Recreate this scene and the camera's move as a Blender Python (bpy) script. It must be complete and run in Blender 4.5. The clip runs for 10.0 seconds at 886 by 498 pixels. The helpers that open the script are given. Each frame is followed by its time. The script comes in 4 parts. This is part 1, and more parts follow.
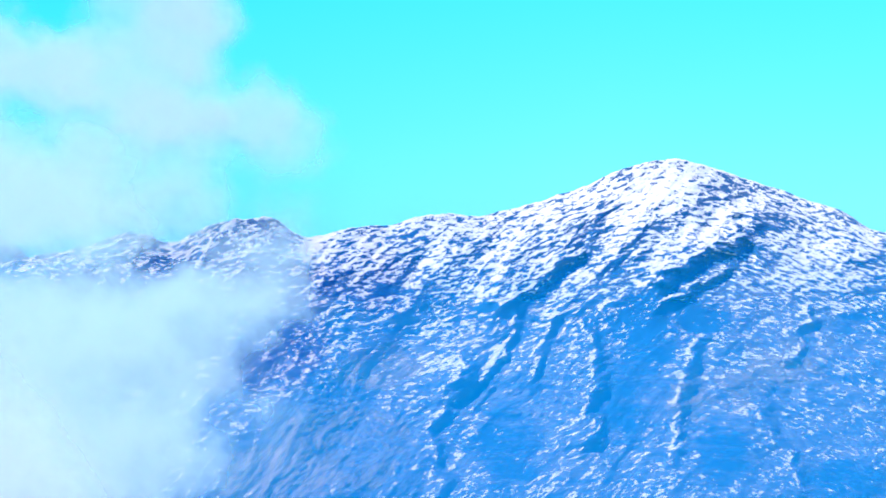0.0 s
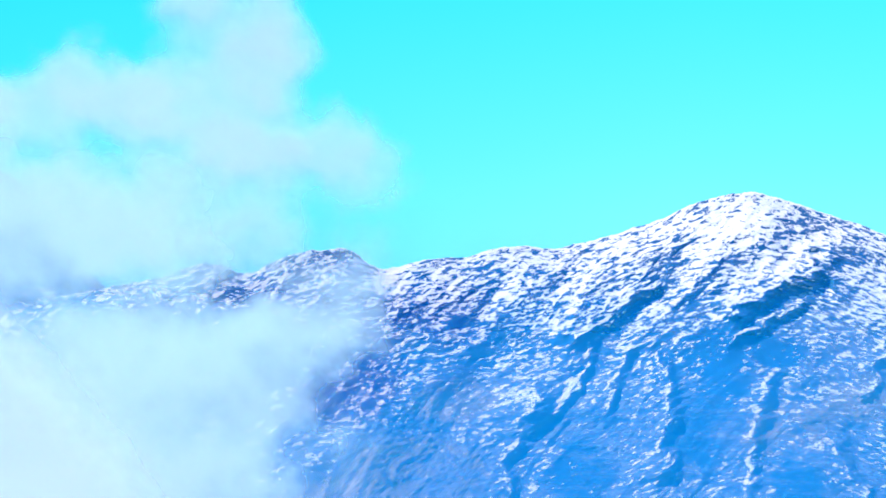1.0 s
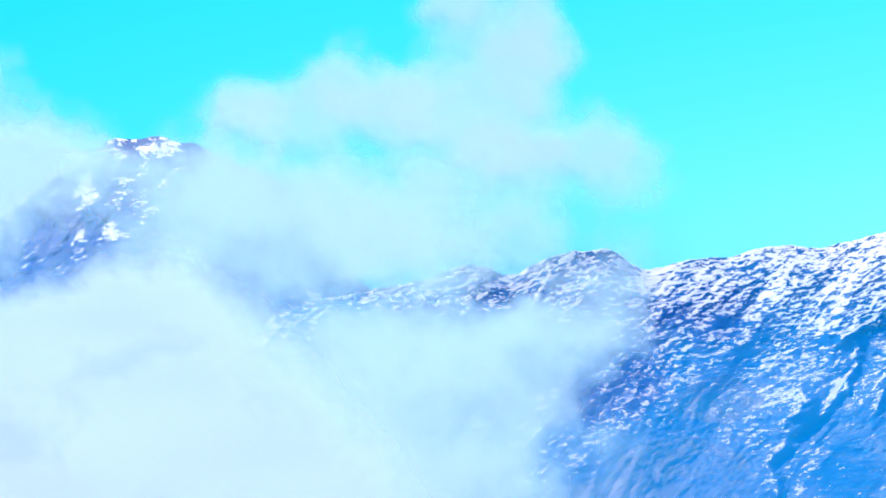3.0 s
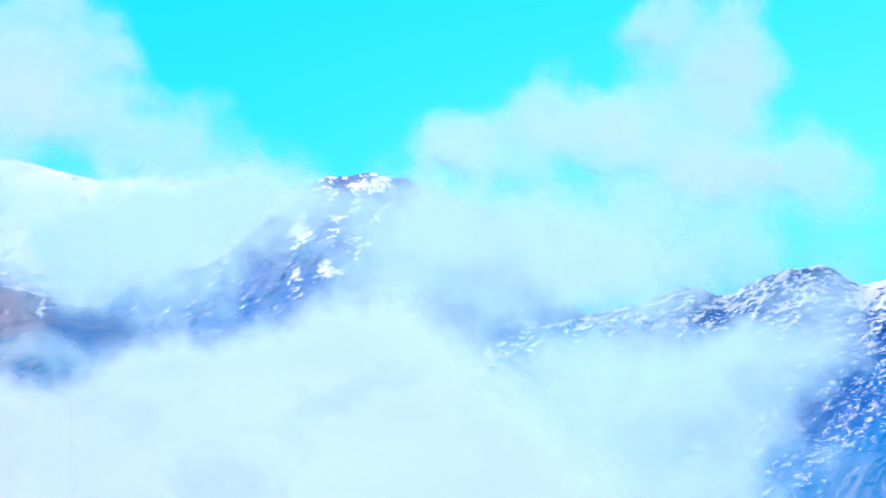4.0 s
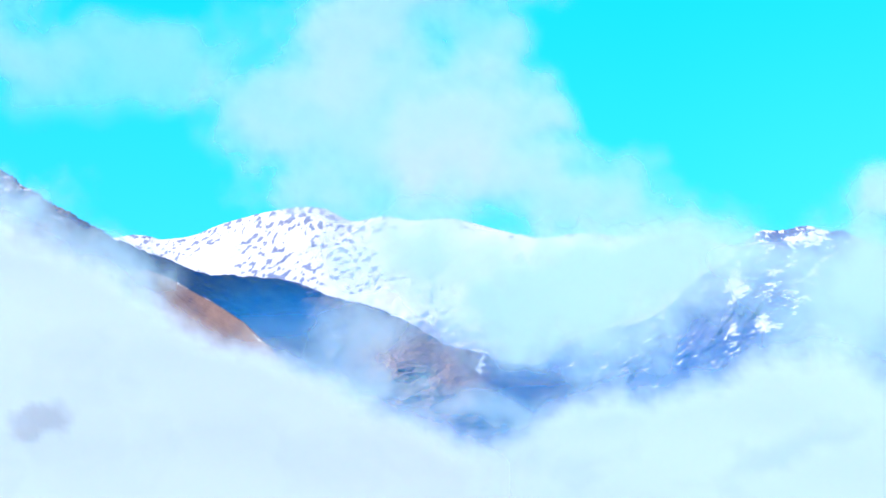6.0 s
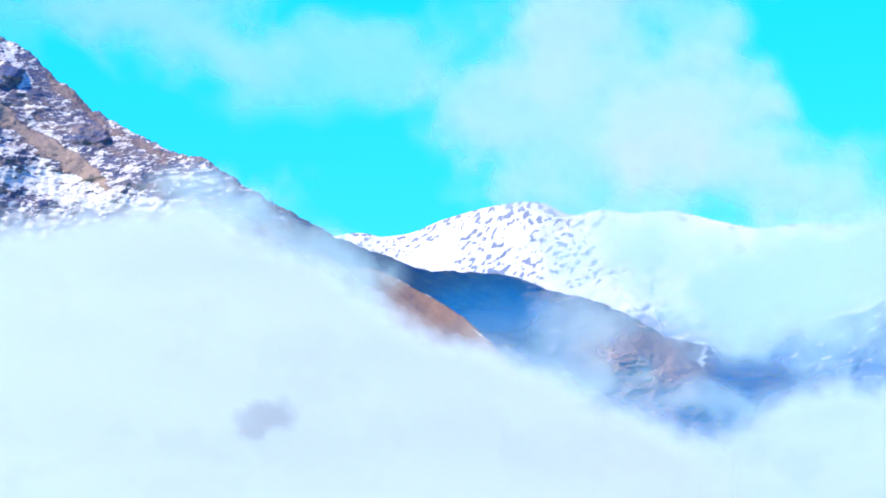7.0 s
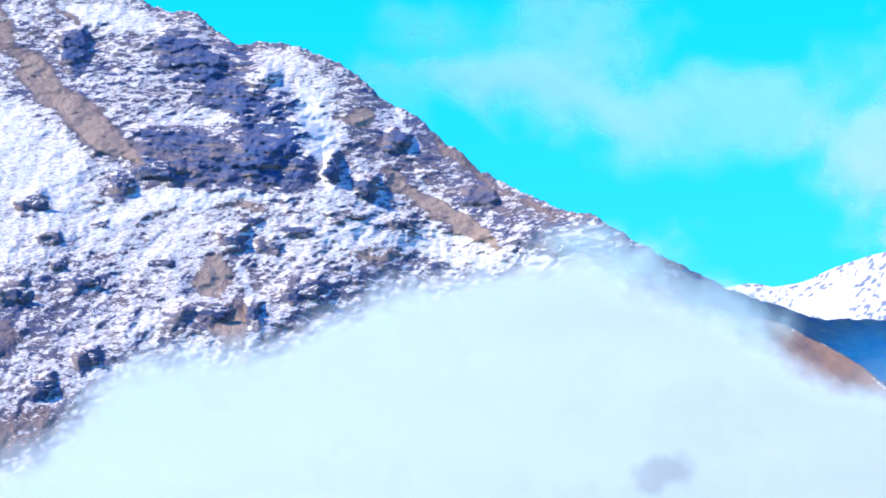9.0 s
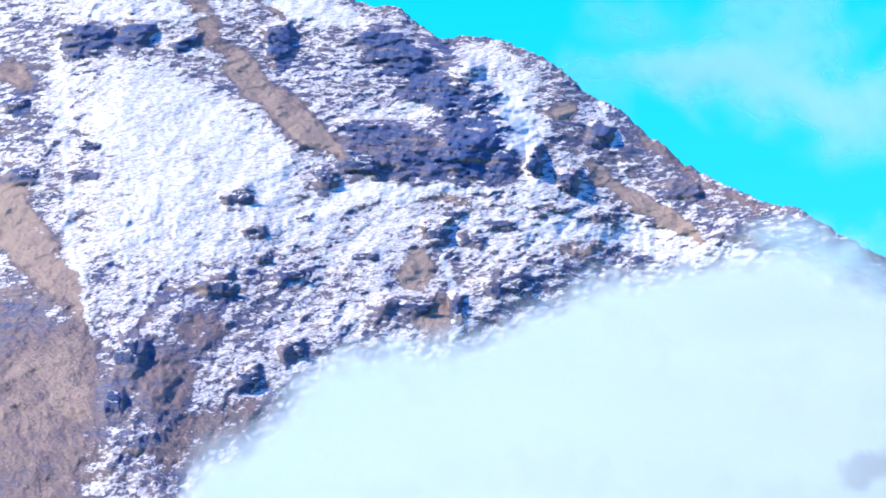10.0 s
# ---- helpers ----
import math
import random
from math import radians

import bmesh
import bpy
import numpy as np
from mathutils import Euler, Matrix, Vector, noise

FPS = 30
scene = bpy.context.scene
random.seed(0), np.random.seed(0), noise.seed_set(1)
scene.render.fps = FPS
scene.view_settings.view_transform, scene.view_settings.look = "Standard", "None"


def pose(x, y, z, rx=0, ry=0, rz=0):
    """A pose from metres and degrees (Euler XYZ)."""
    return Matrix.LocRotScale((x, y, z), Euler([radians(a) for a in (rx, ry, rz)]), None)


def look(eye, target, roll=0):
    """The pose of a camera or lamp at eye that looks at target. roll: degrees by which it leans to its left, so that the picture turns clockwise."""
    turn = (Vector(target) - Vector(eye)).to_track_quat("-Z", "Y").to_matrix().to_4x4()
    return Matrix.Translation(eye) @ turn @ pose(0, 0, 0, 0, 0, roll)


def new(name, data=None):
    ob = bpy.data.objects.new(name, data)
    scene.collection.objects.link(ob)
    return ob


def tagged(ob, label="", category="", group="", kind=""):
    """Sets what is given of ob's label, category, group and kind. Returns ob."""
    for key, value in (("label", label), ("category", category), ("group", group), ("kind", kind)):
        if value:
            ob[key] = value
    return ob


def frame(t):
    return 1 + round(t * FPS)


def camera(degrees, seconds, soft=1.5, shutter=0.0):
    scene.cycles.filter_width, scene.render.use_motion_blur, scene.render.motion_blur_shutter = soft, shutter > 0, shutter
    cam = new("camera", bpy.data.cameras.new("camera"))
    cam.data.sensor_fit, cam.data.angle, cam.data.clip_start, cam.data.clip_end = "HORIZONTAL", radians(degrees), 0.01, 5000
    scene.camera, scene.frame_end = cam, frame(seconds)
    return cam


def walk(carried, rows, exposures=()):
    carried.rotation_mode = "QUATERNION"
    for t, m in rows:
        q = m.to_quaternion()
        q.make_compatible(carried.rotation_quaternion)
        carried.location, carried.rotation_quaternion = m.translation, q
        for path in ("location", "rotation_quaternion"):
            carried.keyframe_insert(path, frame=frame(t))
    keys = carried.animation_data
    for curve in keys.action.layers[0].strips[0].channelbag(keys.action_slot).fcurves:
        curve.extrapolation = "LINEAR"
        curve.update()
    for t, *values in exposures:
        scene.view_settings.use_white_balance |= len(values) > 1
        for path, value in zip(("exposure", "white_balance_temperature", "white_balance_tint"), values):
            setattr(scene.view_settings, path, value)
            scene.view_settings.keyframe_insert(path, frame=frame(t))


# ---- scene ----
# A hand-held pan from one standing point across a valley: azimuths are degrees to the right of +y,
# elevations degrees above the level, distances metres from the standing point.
EYE = 1.7
cam = camera(20.0, 10.0, soft=1.7)
ROWS = [
    (0, -17.72, 7.00, -0.10),
    (0.5, -16.88, 7.43, 0.08),
    (1, -15.99, 7.73, 0.42),
    (1.5, -15.11, 7.82, 0.86),
    (2, -13.79, 7.74, 1.22),
    (2.5, -12.12, 7.64, 1.18),
    (2.7, -11.32, 7.62, 1.12),
    (3.8, -5.95, 8.15, -0.69),
    (4, -5.04, 8.33, -0.97),
    (4.5, -2.64, 8.86, -1.07),
    (5, 0.00, 9.36, -0.65),
    (5.5, 2.46, 9.64, -0.03),
    (5.7, 3.46, 9.70, -0.02),
    (6.8, 9.07, 9.54, -0.31),
    (7, 10.06, 9.58, -0.30),
    (7.5, 12.53, 9.78, -1.35),
    (8, 14.96, 10.17, -2.19),
    (8.5, 16.97, 10.58, -1.87),
    (9, 19.08, 10.91, -0.78),
    (9.5, 21.19, 10.99, 0.16),
    (10, 23.79, 10.79, 0.10),
]
walk(cam, [(t, pose(0, 0, EYE, 90 + pitch, 0, yaw) @ pose(0, 0, 0, 0, 0, roll)) for t, yaw, pitch, roll in ROWS],
     exposures=[(0.0, 0.52), (2.5, 0.53), (5.5, 0.60), (10.0, 0.61)])

# ---- light ----
SUN_AZ, SUN_EL = -122.0, 42.0
sky_world = bpy.data.worlds.new("sky")
scene.world = sky_world
sky_world.use_nodes = True
wt = sky_world.node_tree
wt.nodes.clear()
sky = wt.nodes.new("ShaderNodeTexSky")
sky.sky_type = "NISHITA"
sky.sun_disc = False
sky.sun_elevation, sky.sun_rotation = radians(SUN_EL), radians(SUN_AZ)
sky.altitude, sky.air_density, sky.dust_density, sky.ozone_density = 2500, 1.0, 0.2, 4.0
way = wt.nodes.new("ShaderNodeTexCoord")
rise = wt.nodes.new("ShaderNodeSeparateXYZ")
grade = wt.nodes.new("ShaderNodeValToRGB")
grade.color_ramp.elements[0].position, grade.color_ramp.elements[0].color = 0.12, (0.18, 1.08, 1.25, 1)
grade.color_ramp.elements[1].position, grade.color_ramp.elements[1].color = 0.48, (0.0, 0.42, 2.2, 1)
high = grade.color_ramp.elements.new(0.28)
high.color = (0.03, 1.75, 1.5, 1)
tint = wt.nodes.new("ShaderNodeMix")
tint.data_type, tint.blend_type = "RGBA", "MULTIPLY"
tint.inputs["Factor"].default_value = 1.0
wt.links.new(way.outputs["Generated"], rise.inputs[0])
wt.links.new(rise.outputs["Z"], grade.inputs[0])
pale = wt.nodes.new("ShaderNodeMapRange")
pale.inputs["From Min"].default_value, pale.inputs["From Max"].default_value = 0.0, 0.36
pale.inputs["To Min"].default_value, pale.inputs["To Max"].default_value = 1.0, 3.0
gain = wt.nodes.new("ShaderNodeCombineXYZ")
gain.inputs["Y"].default_value = gain.inputs["Z"].default_value = 1.0
bright = wt.nodes.new("ShaderNodeVectorMath")
bright.operation = "MULTIPLY"
wt.links.new(rise.outputs["X"], pale.inputs["Value"])
wt.links.new(pale.outputs[0], gain.inputs["X"])
wt.links.new(grade.outputs["Color"], bright.inputs[0])
wt.links.new(gain.outputs[0], bright.inputs[1])
wt.links.new(bright.outputs[0], tint.inputs["B"])
back = wt.nodes.new("ShaderNodeBackground")
back.inputs["Strength"].default_value = 0.15
wout = wt.nodes.new("ShaderNodeOutputWorld")
wt.links.new(sky.outputs[0], tint.inputs["A"])
wt.links.new(tint.outputs["Result"], back.inputs["Color"])
wt.links.new(back.outputs[0], wout.inputs["Surface"])

sun_data = bpy.data.lights.new("sun", "SUN")
sun_data.energy, sun_data.angle, sun_data.color = 4.6, radians(0.53), (1.0, 0.94, 0.82)
sun = new("sun", sun_data)
sd = Vector((math.sin(radians(SUN_AZ)) * math.cos(radians(SUN_EL)), math.cos(radians(SUN_AZ)) * math.cos(radians(SUN_EL)), math.sin(radians(SUN_EL))))
sun.matrix_world = look(sd * 3000, (0, 0, 0))


# ---- number helpers ----
def lattice(ix, iy, seed):
    h = (ix.astype(np.int64) * 374761393 + iy.astype(np.int64) * 668265263 + seed * 1442695041) & 0xFFFFFFFF
    h = ((h ^ (h >> 13)) * 1274126177) & 0xFFFFFFFF
    return ((h ^ (h >> 16)) & 0xFFFF) / 65535.0 * 2 * np.pi


def perlin(x, y, seed=0):
    """Gradient noise, about -1 to 1."""
    x, y = np.broadcast_arrays(np.asarray(x, float), np.asarray(y, float))
    ix, iy = np.floor(x), np.floor(y)
    fx, fy = x - ix, y - iy
    u, v = fx * fx * fx * (fx * (fx * 6 - 15) + 10), fy * fy * fy * (fy * (fy * 6 - 15) + 10)
    n = []
    for dx, dy in ((0, 0), (1, 0), (0, 1), (1, 1)):
        a = lattice(ix + dx, iy + dy, seed)
        n.append(np.cos(a) * (fx - dx) + np.sin(a) * (fy - dy))
    return 1.5 * ((n[0] * (1 - u) + n[1] * u) * (1 - v) + (n[2] * (1 - u) + n[3] * u) * v)


def fbm(x, y, seed=0, octaves=4, gain=0.5):
    out, amp, total = 0, 1.0, 0.0
    for o in range(octaves):
        out = out + amp * perlin(x * 2.03**o + 17.3 * o, y * 2.03**o - 9.1 * o, seed + 31 * o)
        total, amp = total + amp, amp * gain
    return out / total


def ridged(x, y, seed=0, octaves=4, gain=0.5):
    out, amp, total = 0, 1.0, 0.0
    for o in range(octaves):
        out = out + amp * (1 - 2 * np.abs(perlin(x * 2.03**o + 5.7 * o, y * 2.03**o + 3.3 * o, seed + 17 * o)))
        total, amp = total + amp, amp * gain
    return out / total


def smooth(lo, hi, v):
    k = np.clip((v - lo) / (hi - lo), 0, 1)
    return k * k * (3 - 2 * k)


def glide(points, x):
    """A smooth curve through (x, y) points, in x order."""
    px, py = np.array(points, float).T
    m = np.gradient(py, px)
    i = np.clip(np.searchsorted(px, x) - 1, 0, len(px) - 2)
    h = px[i + 1] - px[i]
    t = np.clip((x - px[i]) / h, 0, 1)
    return ((2 * t**3 - 3 * t**2 + 1) * py[i] + (t**3 - 2 * t**2 + t) * h * m[i] + (3 * t**2 - 2 * t**3) * py[i + 1] + (t**3 - t**2) * h * m[i + 1])


def to_line(a, e, line):
    """The distance, in degrees, to a polyline of (azimuth, elevation), the share of the way along it, and its side: 1 to the right on the way down."""
    best, along, side = np.full(a.shape, 1e9), np.zeros(a.shape), np.ones(a.shape)
    for k, ((a0, e0), (a1, e1)) in enumerate(zip(line, line[1:])):
        da, de = a1 - a0, e1 - e0
        s = np.clip(((a - a0) * da + (e - e0) * de) / (da * da + de * de), 0, 1)
        d = np.hypot(a - a0 - s * da, e - e0 - s * de)
        along = np.where(d < best, (k + s) / (len(line) - 1), along)
        side = np.where(d < best, np.where(da * (e - e0) - de * (a - a0) > 0, 1, -1), side)
        best = np.minimum(best, d)
    return best, along, side


def grid_mesh(name, x, y, z, keep=None):
    """A quad mesh over 2-D arrays of places."""
    rows, cols = x.shape
    idx = np.arange(rows * cols).reshape(rows, cols)
    quads = np.stack([idx[:-1, :-1], idx[:-1, 1:], idx[1:, 1:], idx[1:, :-1]], -1)
    quads = quads[keep] if keep is not None else quads.reshape(-1, 4)
    quads = quads.reshape(-1, 4)
    used = np.unique(quads)
    remap = np.full(rows * cols, -1)
    remap[used] = np.arange(len(used))
    return mesh_of(name, np.stack([x, y, z], -1).reshape(-1, 3)[used], remap[quads]), used


def mesh_of(name, verts, quads):
    me = bpy.data.meshes.new(name)
    me.vertices.add(len(verts))
    me.vertices.foreach_set("co", np.ascontiguousarray(verts, np.float32).ravel())
    me.loops.add(4 * len(quads))
    me.loops.foreach_set("vertex_index", np.ascontiguousarray(quads, np.int32).ravel())
    me.polygons.add(len(quads))
    me.polygons.foreach_set("loop_start", np.arange(0, 4 * len(quads), 4, dtype=np.int32))
    me.update(calc_edges=True)
    me.validate()
    me.shade_smooth()
    return me


def store(me, name, values):
    at = me.attributes.new(name, "FLOAT", "POINT")
    at.data.foreach_set("value", np.ascontiguousarray(values, np.float32))


# ---- materials ----
class Net:
    """A small wrapper to wire a node material."""

    def __init__(self, name):
        self.mat = bpy.data.materials.new(name)
        self.mat.use_nodes = True
        self.t = self.mat.node_tree
        self.t.nodes.clear()
        self.out = self.t.nodes.new("ShaderNodeOutputMaterial")

    def node(self, kind, **inputs):
        n = self.t.nodes.new(kind)
        for key, value in inputs.items():
            self.put(n.inputs[key.replace("_", " ")], value)
        return n

    def put(self, socket, value):
        if isinstance(value, bpy.types.NodeSocket):
            self.t.links.new(value, socket)
        else:
            socket.default_value = value

    def attr(self, name):
        n = self.t.nodes.new("ShaderNodeAttribute")
        n.attribute_name = name
        return n.outputs["Fac"]

    def math(self, op, a, b=0.0, c=0.0):
        n = self.t.nodes.new("ShaderNodeMath")
        n.operation = op
        for s, v in zip(n.inputs, (a, b, c)):
            self.put(s, v)
        return n.outputs[0]

    def noise(self, scale, detail=4.0, rough=0.55, vector=None, distort=0.0):
        n = self.node("ShaderNodeTexNoise", Scale=scale, Detail=detail, Roughness=rough, Distortion=distort)
        if vector is not None:
            self.put(n.inputs["Vector"], vector)
        return n.outputs["Fac"]

    def span(self, v, lo, hi, a=0.0, b=1.0):
        n = self.node("ShaderNodeMapRange", Value=v, From_Min=lo, From_Max=hi, To_Min=a, To_Max=b)
        n.interpolation_type = "SMOOTHSTEP"
        return n.outputs[0]

    def mix(self, f, a, b):
        n = self.t.nodes.new("ShaderNodeMix")
        n.data_type = "RGBA"
        self.put(n.inputs["Factor"], f)
        self.put(n.inputs["A"], a)
        self.put(n.inputs["B"], b)
        return n.outputs["Result"]

    def where(self, scale=(1, 1, 1), turn=(0, 0, 0)):
        c = self.t.nodes.new("ShaderNodeTexCoord")
        m = self.node("ShaderNodeMapping", Vector=c.outputs["Object"], Scale=scale, Rotation=turn)
        return m.outputs[0]


def slope_material(name, rock_a, rock_b, grass_a, grass_b, snow_col, bump=1.0, drift=28.0, cell=1.0, fine=1.0, furrows=0.4, vein=(0.40, 0.34, 0.30, 1)):
    """Rock, withered grass and lying snow, laid out by the cover that the slope carries.
    drift: how the streaks of snow rise to the right, in degrees; cell, fine: the size and strength of the streaks; furrows: how clear those of the grass are; vein: thin, dirty snow."""
    n = Net(name)
    p = n.where()

    def streaks(lean, long, short, detail, distort=0.0):
        c, s = math.cos(radians(lean)), math.sin(radians(lean))
        x = n.math("ADD", n.math("MULTIPLY", n.attr("across"), c / long), n.math("MULTIPLY", n.attr("up"), s / long))
        y = n.math("SUBTRACT", n.math("MULTIPLY", n.attr("up"), c / short), n.math("MULTIPLY", n.attr("across"), s / short))
        v = n.node("ShaderNodeCombineXYZ", X=x, Y=y)
        return n.noise(1.0, detail, 0.6, v.outputs[0], distort)

    strata = n.where((0.012, 0.012, 0.10))
    grain, mid, band = n.noise(0.30 / cell, 5, 0.7, p), n.noise(0.03, 4, 0.6, p), n.noise(1.0, 4, 0.6, strata, 0.4)
    drifts, furrow, ledges = streaks(drift, 8.5 * cell, 4.2 * cell, 5, 0.8), streaks(-58, 34, 9, 5, 1.2), streaks(-3, 12 * cell, 4.4 * cell, 4, 1.0)
    bare = n.attr("grass")
    tone = n.math("ADD", n.math("MULTIPLY", band, 0.35), n.math("ADD", n.math("MULTIPLY", grain, 0.3), n.math("MULTIPLY", ledges, 0.35)))
    # grass below zero turns the rock to rock_a, its painted shade tone
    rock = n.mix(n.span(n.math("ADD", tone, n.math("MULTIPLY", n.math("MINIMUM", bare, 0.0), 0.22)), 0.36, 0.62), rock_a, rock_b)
    grass = n.mix(n.span(n.math("ADD", n.math("MULTIPLY", mid, 0.3), n.math("ADD", n.math("MULTIPLY", grain, 0.3), n.math("MULTIPLY_ADD", n.math("SUBTRACT", furrow, 0.5), furrows, n.math("MULTIPLY_ADD", bare, 0.3, -0.05)))), 0.38, 0.62), grass_a, grass_b)
    ground = n.mix(n.span(n.math("ADD", bare, n.math("ADD", n.math("MULTIPLY", n.math("SUBTRACT", mid, 0.5), 0.6), n.math("MULTIPLY", n.math("SUBTRACT", furrow, 0.5), 2.2 * furrows))), 0.35, 0.65), rock, grass)
    loose = n.math("ADD", n.math("MULTIPLY", n.math("SUBTRACT", drifts, 0.5), 1.5), n.math("ADD", n.math("MULTIPLY", n.math("SUBTRACT", grain, 0.5), 0.8), n.math("MULTIPLY", n.math("SUBTRACT", ledges, 0.5), 1.2)))
    cover = n.math("MULTIPLY_ADD", loose, fine, n.attr("snow"))
    white = n.span(cover, 0.45, 0.55)
    veins = n.math("ADD", n.math("MULTIPLY", streaks(drift, 9 * cell, 2.4 * cell, 4, 0.6), 0.65), n.math("ADD", n.math("MULTIPLY", grain, 0.35), n.math("MULTIPLY", n.math("SUBTRACT", cover, 0.9), 0.10)))
    lying = n.mix(n.span(veins, 0.42, 0.55), vein, snow_col)
    b = n.node("ShaderNodeBsdfPrincipled", Base_Color=n.mix(white, ground, lying), Roughness=n.span(white, 0, 1, 0.9, 0.65))
    b.inputs["Specular IOR Level"].default_value = 0.25
    relief = n.math("ADD", n.math("MULTIPLY", n.math("ADD", n.math("MULTIPLY", grain, 3.0), n.math("MULTIPLY", ledges, 4.5)), n.span(white, 0, 1, 1.0, 0.2)), n.math("ADD", n.math("MULTIPLY", white, 1.0), n.math("MULTIPLY", drifts, 0.6)))
    bu = n.node("ShaderNodeBump", Strength=0.8, Distance=bump, Height=relief)
    n.put(b.inputs["Normal"], bu.outputs[0])
    n.put(n.out.inputs["Surface"], b.outputs[0])
    return n.mat


def cloud_material(name, colour, lift=0.95):
    """Water-drop cloud: light is scattered on within it, so it is lit from all round more than by its own slope."""
    n = Net(name)
    g = n.t.nodes.new("ShaderNodeNewGeometry")
    v = n.t.nodes.new("ShaderNodeVectorMath")
    v.operation = "MULTIPLY_ADD"
    n.put(v.inputs[0], g.outputs["Normal"])
    v.inputs[1].default_value = (1 - lift,) * 3
    v.inputs[2].default_value = (0.35 * lift, -0.87 * lift, 0.34 * lift)
    u = n.t.nodes.new("ShaderNodeVectorMath")
    u.operation = "NORMALIZE"
    n.put(u.inputs[0], v.outputs[0])
    d = n.node("ShaderNodeBsdfDiffuse", Color=colour, Normal=u.outputs[0])
    t = n.node("ShaderNodeBsdfTranslucent", Color=colour, Normal=u.outputs[0])
    s = n.node("ShaderNodeMixShader", Fac=0.15)
    n.put(s.inputs[1], d.outputs[0])
    n.put(s.inputs[2], t.outputs[0])
    clear = n.node("ShaderNodeBsdfTransparent")
    wisp = n.noise(0.02, 5, 0.6, n.where())
    a = n.math("MULTIPLY", n.attr("opacity"), n.span(n.math("ADD", n.math("MULTIPLY", n.attr("opacity"), 0.8), wisp), 0.3, 0.75, 0.75, 1.0))
    m = n.node("ShaderNodeMixShader", Fac=a)
    n.put(m.inputs[1], clear.outputs[0])
    n.put(m.inputs[2], s.outputs[0])
    n.put(n.out.inputs["Surface"], m.outputs[0])
    return n.mat


SNOW = (0.85, 0.79, 0.69, 1)
SETTLED = (0.79, 0.735, 0.645, 1)
# rock_a holds the blue of shaded rock, rock_b the lit tone
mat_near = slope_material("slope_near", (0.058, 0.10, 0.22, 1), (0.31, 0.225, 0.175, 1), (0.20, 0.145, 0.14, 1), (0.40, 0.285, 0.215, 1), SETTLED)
mat_spur = slope_material("slope_grass", (0.06, 0.05, 0.075, 1), (0.16, 0.115, 0.12, 1), (0.15, 0.095, 0.085, 1), (0.27, 0.165, 0.125, 1), SNOW, bump=0.5, furrows=0.1)
# blue of shade and distant air is put into this rock colour
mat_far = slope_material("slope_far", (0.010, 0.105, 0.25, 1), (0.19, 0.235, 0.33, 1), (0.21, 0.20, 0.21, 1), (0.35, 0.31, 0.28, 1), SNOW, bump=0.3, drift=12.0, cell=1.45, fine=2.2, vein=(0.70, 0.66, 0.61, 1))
# rock lightened and blued: distance haze put into its colour
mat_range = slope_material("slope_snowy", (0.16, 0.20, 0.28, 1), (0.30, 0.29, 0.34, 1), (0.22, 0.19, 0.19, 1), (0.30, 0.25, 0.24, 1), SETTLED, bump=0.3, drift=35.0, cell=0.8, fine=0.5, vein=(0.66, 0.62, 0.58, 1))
# blue shade and air painted into the peak's rock as well
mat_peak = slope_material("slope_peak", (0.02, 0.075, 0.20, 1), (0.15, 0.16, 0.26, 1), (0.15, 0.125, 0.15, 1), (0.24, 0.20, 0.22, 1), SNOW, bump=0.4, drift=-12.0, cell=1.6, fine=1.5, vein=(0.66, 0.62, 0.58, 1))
# white cloud in three tints: cyan skylight put into the colour, most in mat_thin
mat_cloud = cloud_material("cloud", (0.875, 0.955, 0.915, 1))
mat_valley = cloud_material("valley_cloud", (0.82, 0.965, 0.93, 1))
mat_thin = cloud_material("thin_cloud", (0.73, 0.965, 0.95, 1))
# blue of the distant air, put into the colour of an added sheet
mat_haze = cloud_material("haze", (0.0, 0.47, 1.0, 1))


def meadow_material():
    n = Net("meadow")
    p = n.where()
    fine, tuft, broad = n.noise(14.0, 6, 0.7, p), n.noise(1.6, 5, 0.6, p), n.noise(0.02, 4, 0.55, p)
    dry = n.mix(n.span(fine, 0.3, 0.7), (0.16, 0.115, 0.06, 1), (0.30, 0.23, 0.12, 1))
    earth = n.mix(n.span(fine, 0.3, 0.7), (0.09, 0.065, 0.045, 1), (0.14, 0.10, 0.07, 1))
    colour = n.mix(n.span(n.math("ADD", n.math("MULTIPLY", tuft, 0.6), n.math("MULTIPLY", broad, 0.4)), 0.36, 0.56), earth, dry)
    b = n.node("ShaderNodeBsdfPrincipled", Base_Color=colour, Roughness=0.95)
    b.inputs["Specular IOR Level"].default_value = 0.15
    bu = n.node("ShaderNodeBump", Strength=0.6, Distance=0.05, Height=n.math("ADD", fine, n.math("MULTIPLY", tuft, 2.0)))
    n.put(b.inputs["Normal"], bu.outputs[0])
    n.put(n.out.inputs["Surface"], b.outputs[0])
    return n.mat


mat_meadow = meadow_material()

# ---- ground ----
ga, gr = np.meshgrid(np.linspace(-np.pi, np.pi, 145), np.concatenate([[0.0], np.geomspace(3, 9000, 60)]))
gz = smooth(40, 600, gr) * (6 * fbm(gr * np.sin(ga) / 300, gr * np.cos(ga) / 300, 5) - 6) - 0.02
me, _ = grid_mesh("ground", gr * np.sin(ga), gr * np.cos(ga), gz)
me.materials.append(mat_meadow)
tagged(new("ground", me), "broad valley floor of withered brown grass", "ground", kind="structure")


